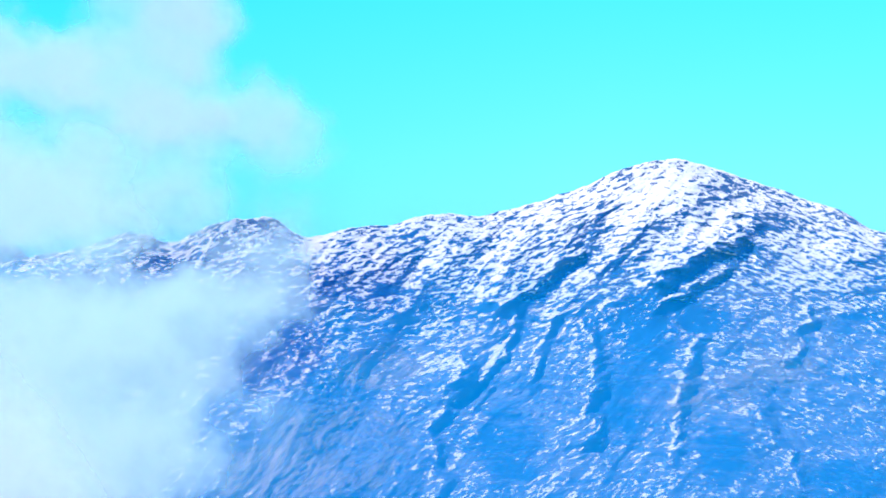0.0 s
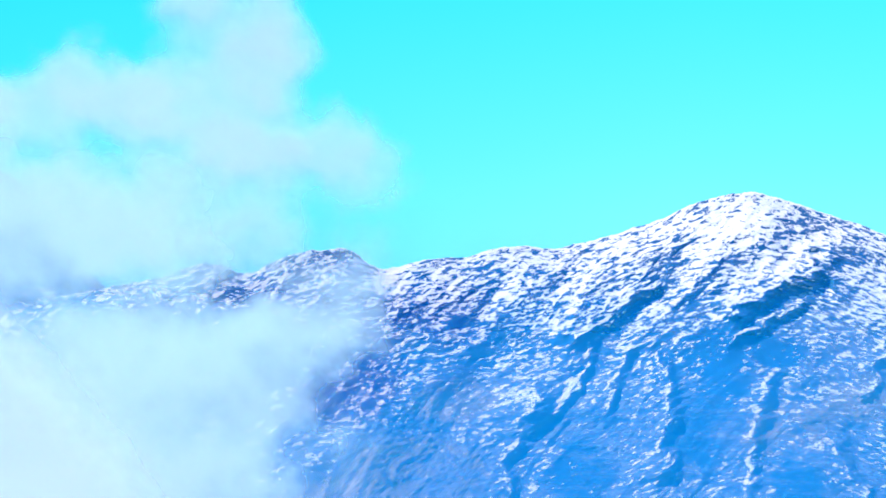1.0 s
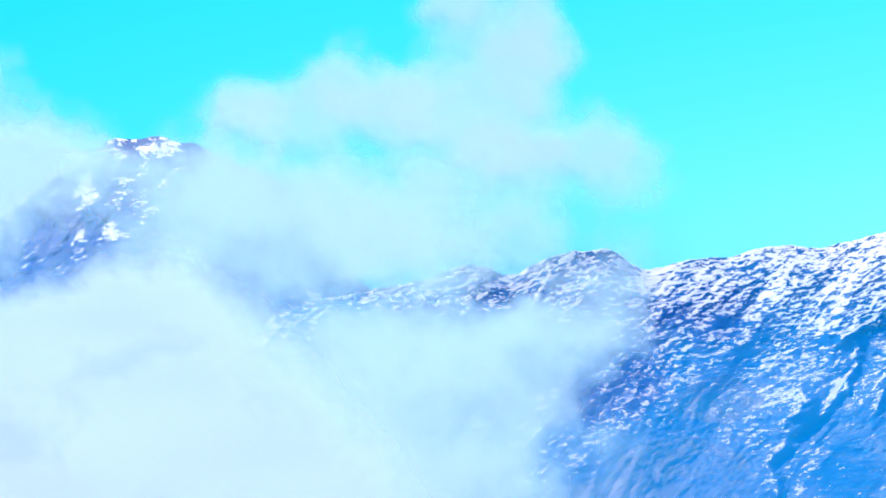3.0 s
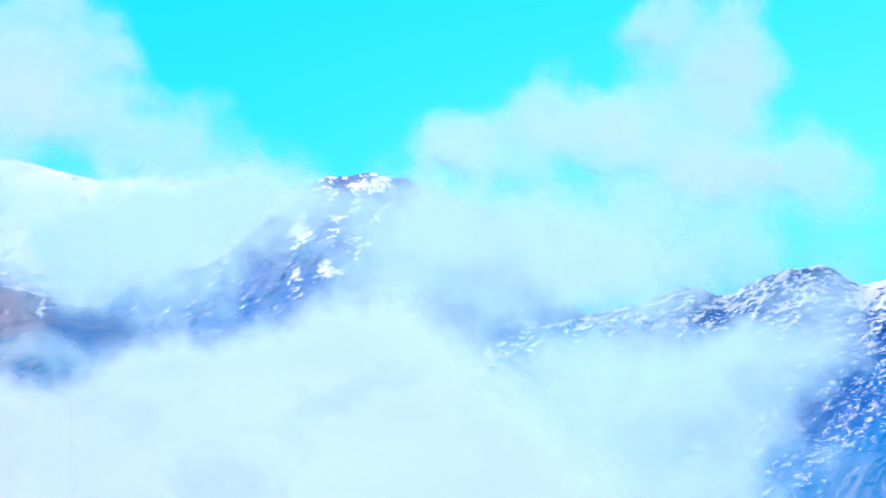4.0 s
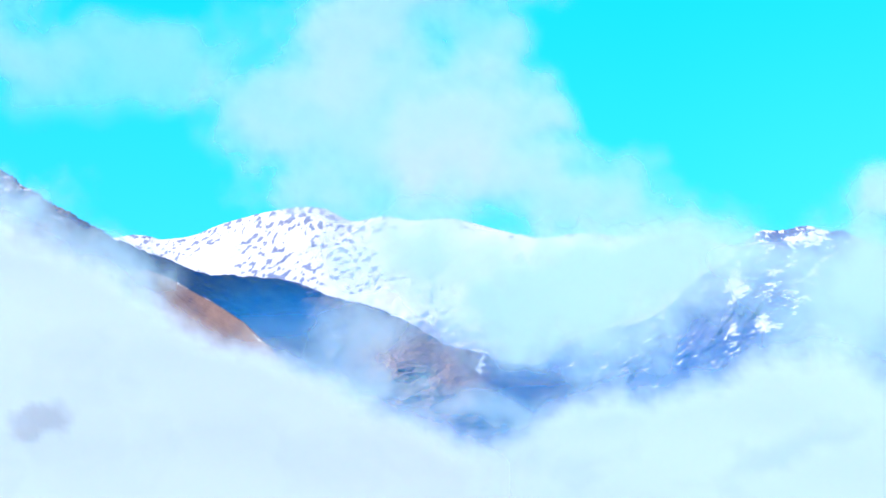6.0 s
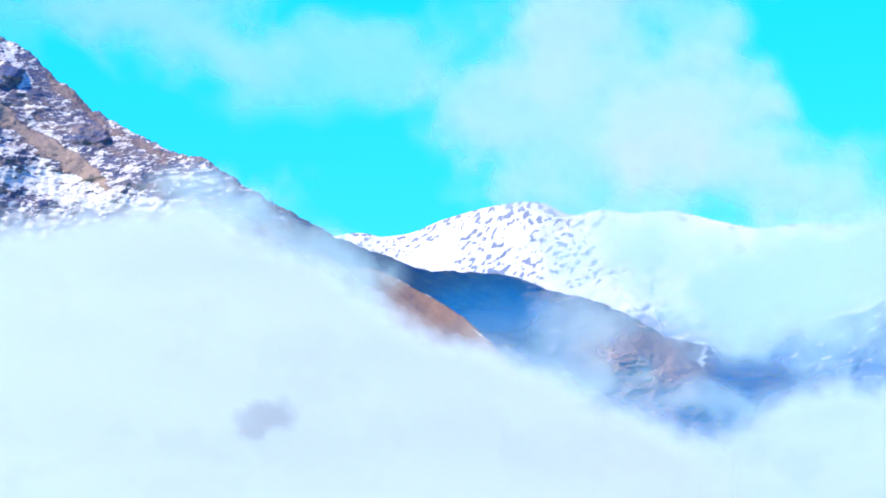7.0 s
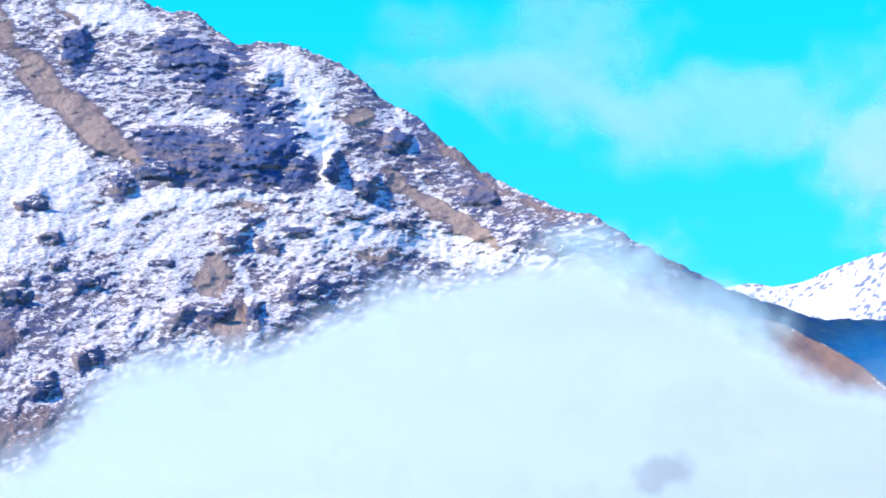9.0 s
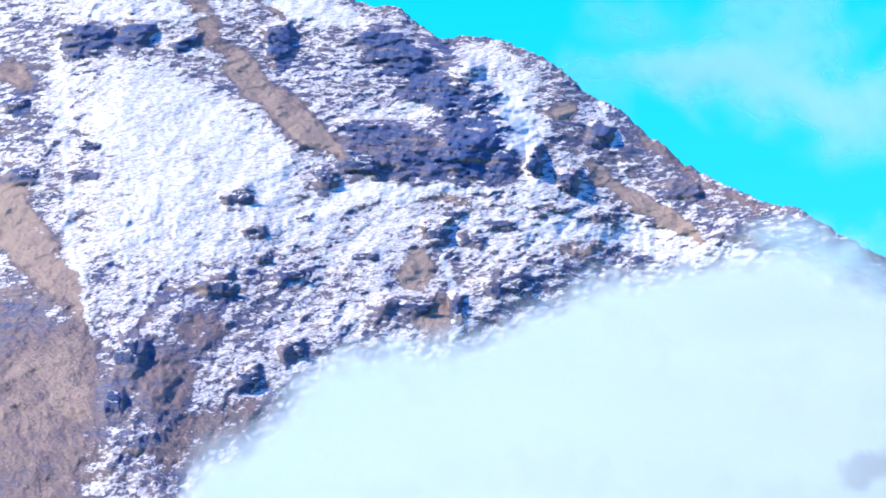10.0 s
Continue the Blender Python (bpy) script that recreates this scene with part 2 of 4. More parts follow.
# ---- mountains ----
def blob(a, e, a0, e0, ra, re, lean=0.0):
    """1 in a patch of the slope, 0 outside; lean turns it, in degrees."""
    c, s = math.cos(radians(lean)), math.sin(radians(lean))
    da, de = a - a0, e - e0
    return 1 - smooth(0.55, 1.15, np.hypot((da * c + de * s) / ra, (de * c - da * s) / re))


def local(a, e, a0, e0, ra, re, lean=0.0):
    """Places within a patch of the slope, -1 to 1 along and up."""
    c, s = math.cos(radians(lean)), math.sin(radians(lean))
    da, de = a - a0, e - e0
    return (da * c + de * s) / ra, (de * c - da * s) / re


def crag(hill, place, out, wide, tall, mat, seed):
    """A broken outcrop of dark rock standing out of the slope in ledges, with snow on them; its blue shade is in the
    rock colour.
    """
    bm = bmesh.new()
    bmesh.ops.create_icosphere(bm, subdivisions=4, radius=1)
    side = Vector((0, 0, 1)).cross(out).normalized()
    up = out.cross(side)
    spread = []
    for v in bm.verts:
        c = v.co.copy()
        step = math.sin(9 * c.y + 2.5 * noise.noise(c * 1.5 + Vector((seed, 1, 0))))
        rough = 1 + 0.55 * noise.noise(c * 1.3 + Vector((seed, 0, 0))) + 0.4 * noise.noise(c * 3.1 + Vector((0, seed, 0))) + 0.2 * noise.noise(c * 7 + Vector((0, 0, seed))) + 0.10 * step
        c = Vector(tuple(math.copysign(abs(q) ** 0.75, q) for q in c)) * rough
        spread.append((c.x * wide, c.y * tall))
        v.co = side * c.x * wide + up * c.y * tall + out * c.z * 0.4 * min(wide, tall)
    bmesh.ops.recalc_face_normals(bm, faces=bm.faces)
    me = bpy.data.meshes.new("crag")
    bm.normal_update()
    lie = np.array([v.normal.z for v in bm.verts])
    bm.to_mesh(me)
    bm.free()
    me.shade_smooth()
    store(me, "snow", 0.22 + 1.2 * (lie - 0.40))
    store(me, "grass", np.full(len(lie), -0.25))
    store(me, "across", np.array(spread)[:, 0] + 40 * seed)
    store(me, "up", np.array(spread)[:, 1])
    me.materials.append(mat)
    ob = new("crag", me)
    ob.location = place - hill.location - out * 0.2 * min(wide, tall)
    ob.parent = hill
    return ob


def mountain(name, label, crest, az, dist, front, back, rows, relief, cover, mat, seed, spurs=(), rims=(), outcrops=(), concave=0.35, lean=0.5, crags=0, rough=(), stretch=75, dip=0.22, run=75, level=False, ragged=1.0, teeth=((-60, 0), (60, 0))):
    """A mountain with its crest, a slope towards the valley and one behind it.
    front, back: rise over run; relief: heights in metres of (gullies, knobs, ledges, grain); cover(a, e, u, w, lie, seed): snow and grass.
    spurs: rounded ribs (line, width, height); rims: ribs that break off on their right side; outcrops: cliffs (azimuth, elevation,
    half-width, half-height, lean), the first ones of which, crags in number, carry a broken crag; level: the strata lie level rather than along the crest;
    teeth: the height of the knobs along the crest, by azimuth."""
    lo, v0, v1, hi, n = az
    a = np.concatenate([np.linspace(lo, v0, 60)[:-1], np.linspace(v0, v1, n), np.linspace(v1, hi, 60)[1:]])
    far = glide(dist, a)
    top = np.tan(np.radians(glide(crest, a))) * far
    k = np.concatenate([np.linspace(1, 0, rows[0]) ** 1.0, -np.linspace(0, 1, rows[1] + 1)[1:] ** 1.3])[:, None]
    near = np.exp(-0.5 * ((a[:, None] - a[None]) / 1.6) ** 2) * np.gradient(a)[None]
    mass = near @ top / near.sum(1)
    tall = np.maximum(top, mass) + 30
    drop = np.abs(k) * tall[None]
    back_off = np.where(k >= 0, drop / front * (1 - concave / 2 + concave * drop / tall), -drop / back)
    r, z = far[None] - back_off, mass[None] - drop + (top - mass)[None] * np.exp(-drop / 45)
    aa = np.broadcast_to(a[None], r.shape)
    e = np.degrees(np.arctan2(z, r))
    u, w = np.radians(aa) * np.mean(far), np.sign(k) * drop * 1.5
    if level:
        w = (mass.max() - z) * 1.5
    metre = np.radians(1) * far[None]
    deep = smooth(0, 70, drop)
    wu = u + 26 * fbm(u / 160, w / 160, seed + 3, 3)
    ww = w + 20 * fbm(u / 140, w / 140, seed + 4, 3)
    ja, je = aa + ragged * 16 * fbm(u / 50, w / 50, seed + 8, 4, 0.55) / metre, e + ragged * 12 * fbm(u / 50 + 9, w / 36, seed + 9, 4, 0.55) / metre
    broken = 1.0
    for a0, e0, ra, re, tilt, more in rough:
        broken = broken + more * blob(ja, je, a0, e0, ra, re, tilt)
    broken = np.maximum(broken, 0.25)
    h = deep * relief[0] * ridged((wu + lean * ww) / 150, (ww - lean * wu) / 480, seed, 4)
    for line, width, height in spurs:
        d, s, _ = to_line(ja, je, line)
        h = h + height * np.exp(-np.sqrt((d * metre / width) ** 2 + 0.02)) * smooth(-0.05, 0.5, s) * deep
    for line, width, height in rims:
        d, s, side = to_line(ja, je, line)
        d = d * metre
        ends = smooth(0, 0.12, s) * smooth(1.0, 0.8, s) * deep
        fall = np.exp(-(d / (0.35 * width)) ** 2)
        h = h + height * ends * np.where(side < 0, np.exp(-d / (1.6 * width)), fall - 0.9 * (1 - fall) * np.exp(-d / (1.8 * width)))
    for a0, e0, ra, re, tilt in outcrops:
        p, q = local(ja, je, a0, e0, ra, re, tilt)
        h = h + 0.95 * min(re, 0.38) * metre * smooth(1.15, 0.55, np.abs(p)) * np.where(q < 0.6, smooth(-1.1, 0.6, q), smooth(1.15, 0.6, q))
    h = h + (0.25 + 0.75 * deep) * np.sqrt(broken) * relief[1] * ridged((wu + lean * ww) / 46, (ww - lean * wu) / stretch, seed + 1, 4, 0.55)
    st = fbm((u + dip * w) / run, (w - dip * u + 10 * fbm(u / 90, w / 90, seed + 6, 2)) / 15, seed + 2, 3)
    h = h + (0.4 + 0.6 * deep) * relief[2] * broken * st
    h = h + 0.5 * (0.4 + 0.6 * deep) * relief[2] * broken * fbm((u - 0.2 * w) / (0.37 * run), (w + 0.2 * u) / 7, seed + 7, 2)
    fade = smooth(0, 30, z)
    scale = 1 - np.where(k >= 0, h, h * np.exp(-drop / 40)) * fade / r
    r, z = r * scale, z * scale + 0.6 * relief[3] * np.minimum(broken, 1.3) * fbm(u / 11, w / 8, seed + 5, 3, 0.6) * fade + (0.8 * relief[2] * st + np.interp(a, *zip(*teeth)) * fbm(u / 20, w / 60, seed + 10, 4, 0.6)) * np.exp(-drop / 14) * fade
    x, y = r * np.sin(np.radians(aa)), r * np.cos(np.radians(aa))
    p = np.stack([x, y, z], -1)
    nrm = np.cross(np.gradient(p, axis=1), np.gradient(p, axis=0))
    nrm /= np.linalg.norm(nrm, axis=-1, keepdims=True)
    lie = np.abs(nrm[..., 2])
    snow, grass = cover(ja, je, u, w, lie, seed)
    ob = tagged(new(name), label, "mountain")
    base = Vector((p[0, p.shape[1] // 2, 0], p[0, p.shape[1] // 2, 1], 0))
    ob.location = base
    for piece, rows_of in (("front_slope", slice(0, rows[0] + 1)), ("back_slope", slice(rows[0], None))):
        me, used = grid_mesh(piece, x[rows_of] - base.x, y[rows_of] - base.y, z[rows_of])
        for key, values in (("snow", snow), ("grass", grass), ("across", u), ("up", -w / 1.5 * 1.3)):
            store(me, key, np.broadcast_to(values, z.shape)[rows_of].ravel()[used])
        me.materials.append(mat)
        new(piece, me).parent = ob
    for n, (a0, e0, ra, re, tilt) in enumerate(outcrops[:crags]):
        at = np.argmin(np.where(k >= 0, np.hypot(aa - a0, e - e0), 99.0))
        m = radians(1) * r.ravel()[at]
        crag(ob, Vector(p.reshape(-1, 3)[at]), Vector((-math.sin(radians(a0)), -math.cos(radians(a0)), 0.5)).normalized(), 0.62 * ra * m, 0.62 * re * m, mat, seed + 50 + n)
    return ob


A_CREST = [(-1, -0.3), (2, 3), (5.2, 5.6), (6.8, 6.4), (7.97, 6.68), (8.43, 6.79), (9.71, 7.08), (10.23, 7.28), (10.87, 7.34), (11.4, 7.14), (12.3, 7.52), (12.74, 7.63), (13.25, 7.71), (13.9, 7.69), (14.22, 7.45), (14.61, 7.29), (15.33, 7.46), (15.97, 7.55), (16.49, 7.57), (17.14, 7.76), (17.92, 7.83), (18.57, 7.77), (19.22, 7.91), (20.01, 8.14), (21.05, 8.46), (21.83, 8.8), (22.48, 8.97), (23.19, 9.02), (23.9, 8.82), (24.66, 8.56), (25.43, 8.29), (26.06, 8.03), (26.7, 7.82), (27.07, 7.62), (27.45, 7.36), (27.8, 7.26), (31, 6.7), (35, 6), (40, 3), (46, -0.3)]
# ribs with a sheer right side
A_RIMS = [
    ([(18.3, 4.95), (18.1, 4.17), (17.56, 3.31), (17.43, 2.91), (17.47, 2.38), (17.72, 1.23)], 45, 21),
    ([(19.54, 5.72), (19.37, 5.46), (19.18, 4.95), (18.57, 4.1), (18.15, 3.76), (17.92, 3.47)], 22, 16),
    ([(20.38, 5.65), (20.11, 5.16), (19.83, 4.3), (19.66, 3.66)], 22, 14),
    ([(20.9, 5.45), (21.1, 5.01), (21.29, 4.36), (21.01, 3.69), (21.17, 3.17), (21.07, 2.76), (20.54, 2.11)], 40, 24),
    ([(23.59, 5.04), (23.42, 4.66), (23.07, 3.68), (22.92, 2.82), (22.85, 1.86)], 45, 21),
    ([(26.15, 5.65), (25.92, 5.1), (25.72, 4.57), (25.58, 4.18)], 25, 14),
    ([(24.72, 3.63), (24.98, 3.14), (25.36, 2.48), (25.8, 1.69), (25.94, 1.21)], 45, 21),
]
A_EDGES = [
    ([(24.71, 7.27), (24.44, 7.15), (23.77, 6.89), (22.78, 6.36), (22.31, 6.05)], 35, 28),
    ([(24.37, 6.67), (23.57, 6.22), (22.96, 5.9), (22.44, 5.44)], 22, 20),
    ([(21.04, 7.12), (20.52, 6.78), (19.78, 6.19), (19.18, 5.86), (18.64, 5.34)], 30, 22),
]
# smooth faces whose blue shade is painted in as dark, snow-poor rock
A_SHADE_FACES = [(17.03, 7.23, 0.44, 0.18, 0), (25.11, 7.36, 0.23, 0.15, 10), (26.71, 5.26, 0.58, 0.21, 20), (23.1, 6.33, 0.97, 0.26, 25), (22.25, 5.44, 0.64, 0.58, 0), (20.65, 6.48, 0.52, 0.15, 25), (18.7, 5.66, 0.39, 0.18, 30), (19.2, 2.51, 0.9, 1.16, 0), (22.17, 3.9, 0.77, 1.42, -20), (24.06, 2.36, 0.77, 0.9, 0), (26.83, 1.71, 1.16, 0.52, 0), (23.6, 5.43, 0.77, 0.39, 0), (16.63, 6.11, 0.52, 0.18, -5), (21.68, 6.48, 0.34, 0.18, 0)]
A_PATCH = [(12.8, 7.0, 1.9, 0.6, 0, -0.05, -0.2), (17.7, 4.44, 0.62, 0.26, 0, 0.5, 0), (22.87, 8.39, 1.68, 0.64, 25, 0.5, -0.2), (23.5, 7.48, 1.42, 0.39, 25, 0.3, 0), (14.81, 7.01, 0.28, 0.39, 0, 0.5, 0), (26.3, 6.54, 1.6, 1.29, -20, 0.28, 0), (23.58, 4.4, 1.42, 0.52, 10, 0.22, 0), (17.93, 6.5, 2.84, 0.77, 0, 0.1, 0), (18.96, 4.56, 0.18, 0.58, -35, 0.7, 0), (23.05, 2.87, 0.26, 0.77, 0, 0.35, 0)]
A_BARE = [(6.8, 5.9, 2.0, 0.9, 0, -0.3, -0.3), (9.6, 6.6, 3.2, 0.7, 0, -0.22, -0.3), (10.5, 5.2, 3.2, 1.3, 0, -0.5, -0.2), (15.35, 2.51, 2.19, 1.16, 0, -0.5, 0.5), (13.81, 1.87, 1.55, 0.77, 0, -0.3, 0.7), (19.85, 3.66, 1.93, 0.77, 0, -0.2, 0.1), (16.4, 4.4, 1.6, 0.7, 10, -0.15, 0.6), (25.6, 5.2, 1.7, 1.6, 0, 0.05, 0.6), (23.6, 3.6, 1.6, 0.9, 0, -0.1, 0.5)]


def patches(a, e, rows):
    """What the rows of (azimuth, elevation, half-width, half-height, lean, snow, grass) add to snow and grass."""
    snow, grass = 0.0, 0.0
    for a0, e0, ra, re, lean, s, g in rows:
        k = blob(a, e, a0, e0, ra, re, lean)
        snow, grass = snow + s * k, grass + g * k
    return snow, grass


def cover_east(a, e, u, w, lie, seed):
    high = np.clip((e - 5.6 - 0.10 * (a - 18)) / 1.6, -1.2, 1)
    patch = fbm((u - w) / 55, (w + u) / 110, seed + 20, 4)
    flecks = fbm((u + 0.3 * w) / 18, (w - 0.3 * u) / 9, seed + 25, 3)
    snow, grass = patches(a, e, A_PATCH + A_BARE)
    # shade of these faces goes into the cover: less snow, darker rock
    shaded = sum(blob(a, e, *row) for row in A_SHADE_FACES)
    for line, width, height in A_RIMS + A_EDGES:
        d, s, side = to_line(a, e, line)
        # rim light and shade in the cover: whiter left edge, barer right side
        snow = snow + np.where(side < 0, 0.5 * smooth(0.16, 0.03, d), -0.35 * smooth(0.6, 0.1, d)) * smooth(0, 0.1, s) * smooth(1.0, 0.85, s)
    snow = snow + 0.37 + 0.26 * high + 1.5 * (lie - 0.74) + 0.35 * patch + 0.7 * flecks - 0.5 * shaded + 0.25 * np.exp(-np.abs(w) / 30)
    return snow, 0.05 - 0.4 * smooth(4.2, 5.6, e) + grass - 0.5 * shaded + 0.35 * fbm(u / 120, w / 120, seed + 21)


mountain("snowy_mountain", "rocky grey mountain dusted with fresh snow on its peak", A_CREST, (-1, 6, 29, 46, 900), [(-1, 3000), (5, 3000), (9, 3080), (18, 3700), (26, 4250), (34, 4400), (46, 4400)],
         0.82, 0.8, (380, 40), (24, 5, 4.0, 1.8), cover_east, mat_far, 100, rims=A_RIMS + A_EDGES, rough=[row + (-0.7,) for row in A_SHADE_FACES], lean=0.6, stretch=60, dip=-0.08, run=24, ragged=1.7)

B_CREST = [(-9, -0.3), (-5, 5), (-3, 7), (-1.4, 7.8), (0.23, 8.4), (0.76, 8.9), (1.55, 9.41), (2.34, 10.04), (2.87, 10.05), (3.39, 10.11), (3.78, 10), (4.24, 9.94), (4.82, 9.7), (5.47, 9.43), (6.24, 9.11), (6.87, 8.39), (7.24, 7.86), (7.61, 7.21), (8.34, 6.16), (9.2, 5.2), (11, 3.5), (15, -0.3)]


B_PATCH = [(1.0, 8.48, 0.58, 0.97, 10, -0.5, 0.25), (1.8, 8.24, 0.26, 0.18, 0, -0.9, -0.6), (2.48, 7.88, 0.54, 0.21, -15, 0.5, 0), (3.07, 8.58, 0.41, 0.32, 10, 0.35, 0), (0.34, 7.45, 0.52, 0.36, 0, 0.1, 0), (6.0, 7.61, 0.54, 0.15, -10, 0.6, 0), (6.92, 6.41, 0.45, 0.34, 30, 0.6, 0), (7.09, 7.8, 0.39, 0.34, 0, 0.4, 0), (3.35, 9.79, 0.58, 0.18, 0, 0.5, 0), (4.13, 9.93, 0.26, 0.12, 0, -0.8, -0.4), (2.64, 10.02, 0.18, 0.09, 0, -0.6, -0.4), (4.24, 9.07, 1.03, 0.52, 0, -0.2, 0), (4.59, 7.02, 2.06, 0.77, 0, -0.35, 0), (1.78, 8.85, 0.23, 0.36, 0, 0.5, 0)]
B_COULOIR = [(1.81, 9.24), (1.62, 8.6), (1.51, 8.09), (1.63, 7.31)]


def cover_mid(a, e, u, w, lie, seed):
    ps, pg = patches(a, e, B_PATCH)
    high = np.clip((e - 8.8) / 1.2, -1, 1)
    ps = 0.7 * ps + 0.4 * smooth(0.2, 0.05, to_line(a, e, B_COULOIR)[0])
    return 0.29 + 0.16 * high + 1.0 * (lie - 0.74) + 0.75 * fbm((u + w) / 40, (w - u) / 60, seed + 20, 4) + ps, pg - 0.1 + 0 * a


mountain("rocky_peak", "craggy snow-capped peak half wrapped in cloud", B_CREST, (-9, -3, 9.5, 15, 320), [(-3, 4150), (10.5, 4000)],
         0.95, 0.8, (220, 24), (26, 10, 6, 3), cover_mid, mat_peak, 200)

C_CREST = [(-30, -0.3), (-24, 6), (-20, 9.2), (-16, 9.6), (-12.6, 9.9), (-11.96, 9.97), (-11.45, 9.89), (-10.81, 9.97), (-10.05, 10.27), (-9.28, 10.49), (-8.51, 10.63), (-7.79, 10.64), (-7.07, 10.35), (-6.42, 10.45), (-5.64, 10.37), (-4.85, 10.41), (-3.6, 10.12), (-2.8, 9.96), (-1.8, 10.04), (-0.86, 9.98), (0.4, 9.95), (2.2, 9.6), (4.5, 9), (8, 7), (14, -0.3)]


def cover_snow(a, e, u, w, lie, seed):
    strewn = smooth(-0.25, 0.3, fbm(u / 130, w / 130, seed + 23, 3) + 0.3 * smooth(-6.0, -9.5, a) + 0.25 * np.exp(-np.abs(w) / 60) - 0.08)
    specks = smooth(0.02, 0.34, fbm((u + 0.7 * w) / 13, (w - 0.7 * u) / 22, seed + 20, 4, 0.6))
    return 0.92 + 0.9 * (lie - 0.78) - strewn * (0.16 + 0.75 * specks) - 0.5 * smooth(8.6, 7.4, e), 0.0 * a


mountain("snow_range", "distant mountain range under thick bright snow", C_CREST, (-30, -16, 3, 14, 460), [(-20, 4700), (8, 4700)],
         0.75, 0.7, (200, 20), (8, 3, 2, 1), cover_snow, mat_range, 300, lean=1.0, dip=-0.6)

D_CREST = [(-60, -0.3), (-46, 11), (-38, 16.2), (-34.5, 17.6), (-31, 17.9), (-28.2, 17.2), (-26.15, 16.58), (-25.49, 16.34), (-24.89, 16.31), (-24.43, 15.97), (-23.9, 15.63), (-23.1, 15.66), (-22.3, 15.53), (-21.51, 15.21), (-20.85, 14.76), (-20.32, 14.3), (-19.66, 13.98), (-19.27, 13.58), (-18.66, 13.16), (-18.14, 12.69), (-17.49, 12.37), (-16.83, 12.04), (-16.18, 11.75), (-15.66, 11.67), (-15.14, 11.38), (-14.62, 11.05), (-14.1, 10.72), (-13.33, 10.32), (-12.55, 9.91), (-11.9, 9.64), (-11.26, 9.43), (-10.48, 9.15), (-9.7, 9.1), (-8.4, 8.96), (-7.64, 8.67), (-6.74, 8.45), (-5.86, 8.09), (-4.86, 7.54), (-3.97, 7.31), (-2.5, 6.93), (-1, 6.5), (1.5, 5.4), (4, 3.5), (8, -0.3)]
D_SPURS = [
    ([(-28.97, 15.14), (-28.28, 14), (-26.96, 13.39), (-26.16, 13.08), (-24.97, 12.51)], 30, 20),
    ([(-33.15, 11.18), (-32.21, 9.68), (-31.59, 8.17), (-31.26, 5.38)], 34, 8),
    ([(-30.78, 9.21), (-30, 8.71), (-30.48, 7.42), (-30.85, 6.65)], 26, 18),
    ([(-23.92, 16.11), (-23.12, 14.96), (-22.2, 13.54), (-21.54, 12.38)], 34, 8),
    ([(-20.86, 14.82), (-20.08, 13.78), (-18.91, 12.23), (-17.75, 11.31)], 26, 12),
    ([(-28.18, 8.23), (-26.89, 8.76), (-25.6, 9.29), (-23.51, 8.78)], 24, 12),
    ([(-32.78, 15.52), (-32.59, 13.75), (-32.26, 11.21)], 24, -12),
    ([(-24.84, 12.38), (-22.86, 12.39), (-20.88, 11.86), (-17.63, 11.18)], 30, 14),
    ([(-7.23, 8.8), (-5.68, 8.01), (-4.66, 7.22), (-4.05, 5.94)], 70, 58),
]


D_CLIFFS = [(-25.05, 15.3, 0.92, 0.53, -30), (-24.05, 14.92, 0.82, 0.92, -50), (-23.19, 13.89, 1.03, 0.85, -50), (-24.64, 13.05, 1.85, 0.65, -12), (-22.92, 12.93, 1.03, 0.62, -10), (-20.21, 13.36, 0.31, 0.36, -20), (-21.6, 12.76, 0.19, 0.46, 0), (-20.88, 12.36, 0.31, 0.31, 0), (-18.2, 12.11, 0.34, 0.34, -20), (-32.12, 15.41, 0.62, 0.46, 10), (-31.07, 15.58, 0.36, 0.49, -30), (-29.73, 15.44, 0.34, 0.21, 20), (-27.62, 15.37, 0.34, 0.59, 15)]
D_ROCKS = [(-32.1, 12.4, 0.39, 0.12, 0), (-33.42, 12.27, 0.39, 0.23, 0), (-33.7, 13.85, 0.31, 0.28, 0), (-31.99, 13.04, 0.28, 0.17, 10), (-28.52, 11.95, 0.41, 0.27, 15), (-26.55, 12.36, 0.22, 0.34, -25), (-28.17, 11.15, 0.26, 0.19, 0), (-27.95, 10.56, 0.21, 0.17, 0), (-27.28, 10.21, 0.39, 0.15, 15), (-28.95, 9.89, 0.46, 0.34, 15), (-26.98, 11.5, 0.15, 0.15, 0), (-27.24, 10.26, 0.28, 0.15, 0), (-25.69, 12.73, 0.52, 0.34, -15), (-21.58, 12.73, 0.13, 0.41, 10), (-20.17, 13.32, 0.19, 0.21, 0), (-20.89, 12.36, 0.19, 0.26, 0)]
# the first two paint a gully's blue shade as dark rock
D_LEDGES = [(-31.0, 8.2, 0.36, 0.75, -15), (-31.3, 7.2, 0.28, 0.45, 0), (-28.3, 7.84, 0.39, 0.26, 30), (-27.19, 8.46, 0.28, 0.26, 30), (-23.97, 11.16, 0.31, 0.34, 0), (-23.11, 11.04, 0.31, 0.19, 15), (-22.49, 11.39, 0.49, 0.15, -5), (-21.2, 11.72, 0.49, 0.1, 5), (-20.11, 11.58, 0.36, 0.1, 0), (-23.58, 11.6, 0.28, 0.15, 0), (-23.51, 9.39, 0.19, 0.44, 0), (-24.6, 9.51, 0.8, 0.34, 5), (-22.3, 10.03, 0.54, 0.31, 20), (-19.13, 10.52, 0.36, 0.13, 10), (-21.48, 10.54, 0.31, 0.13, 0), (-25.68, 10.67, 0.34, 0.13, 15)]
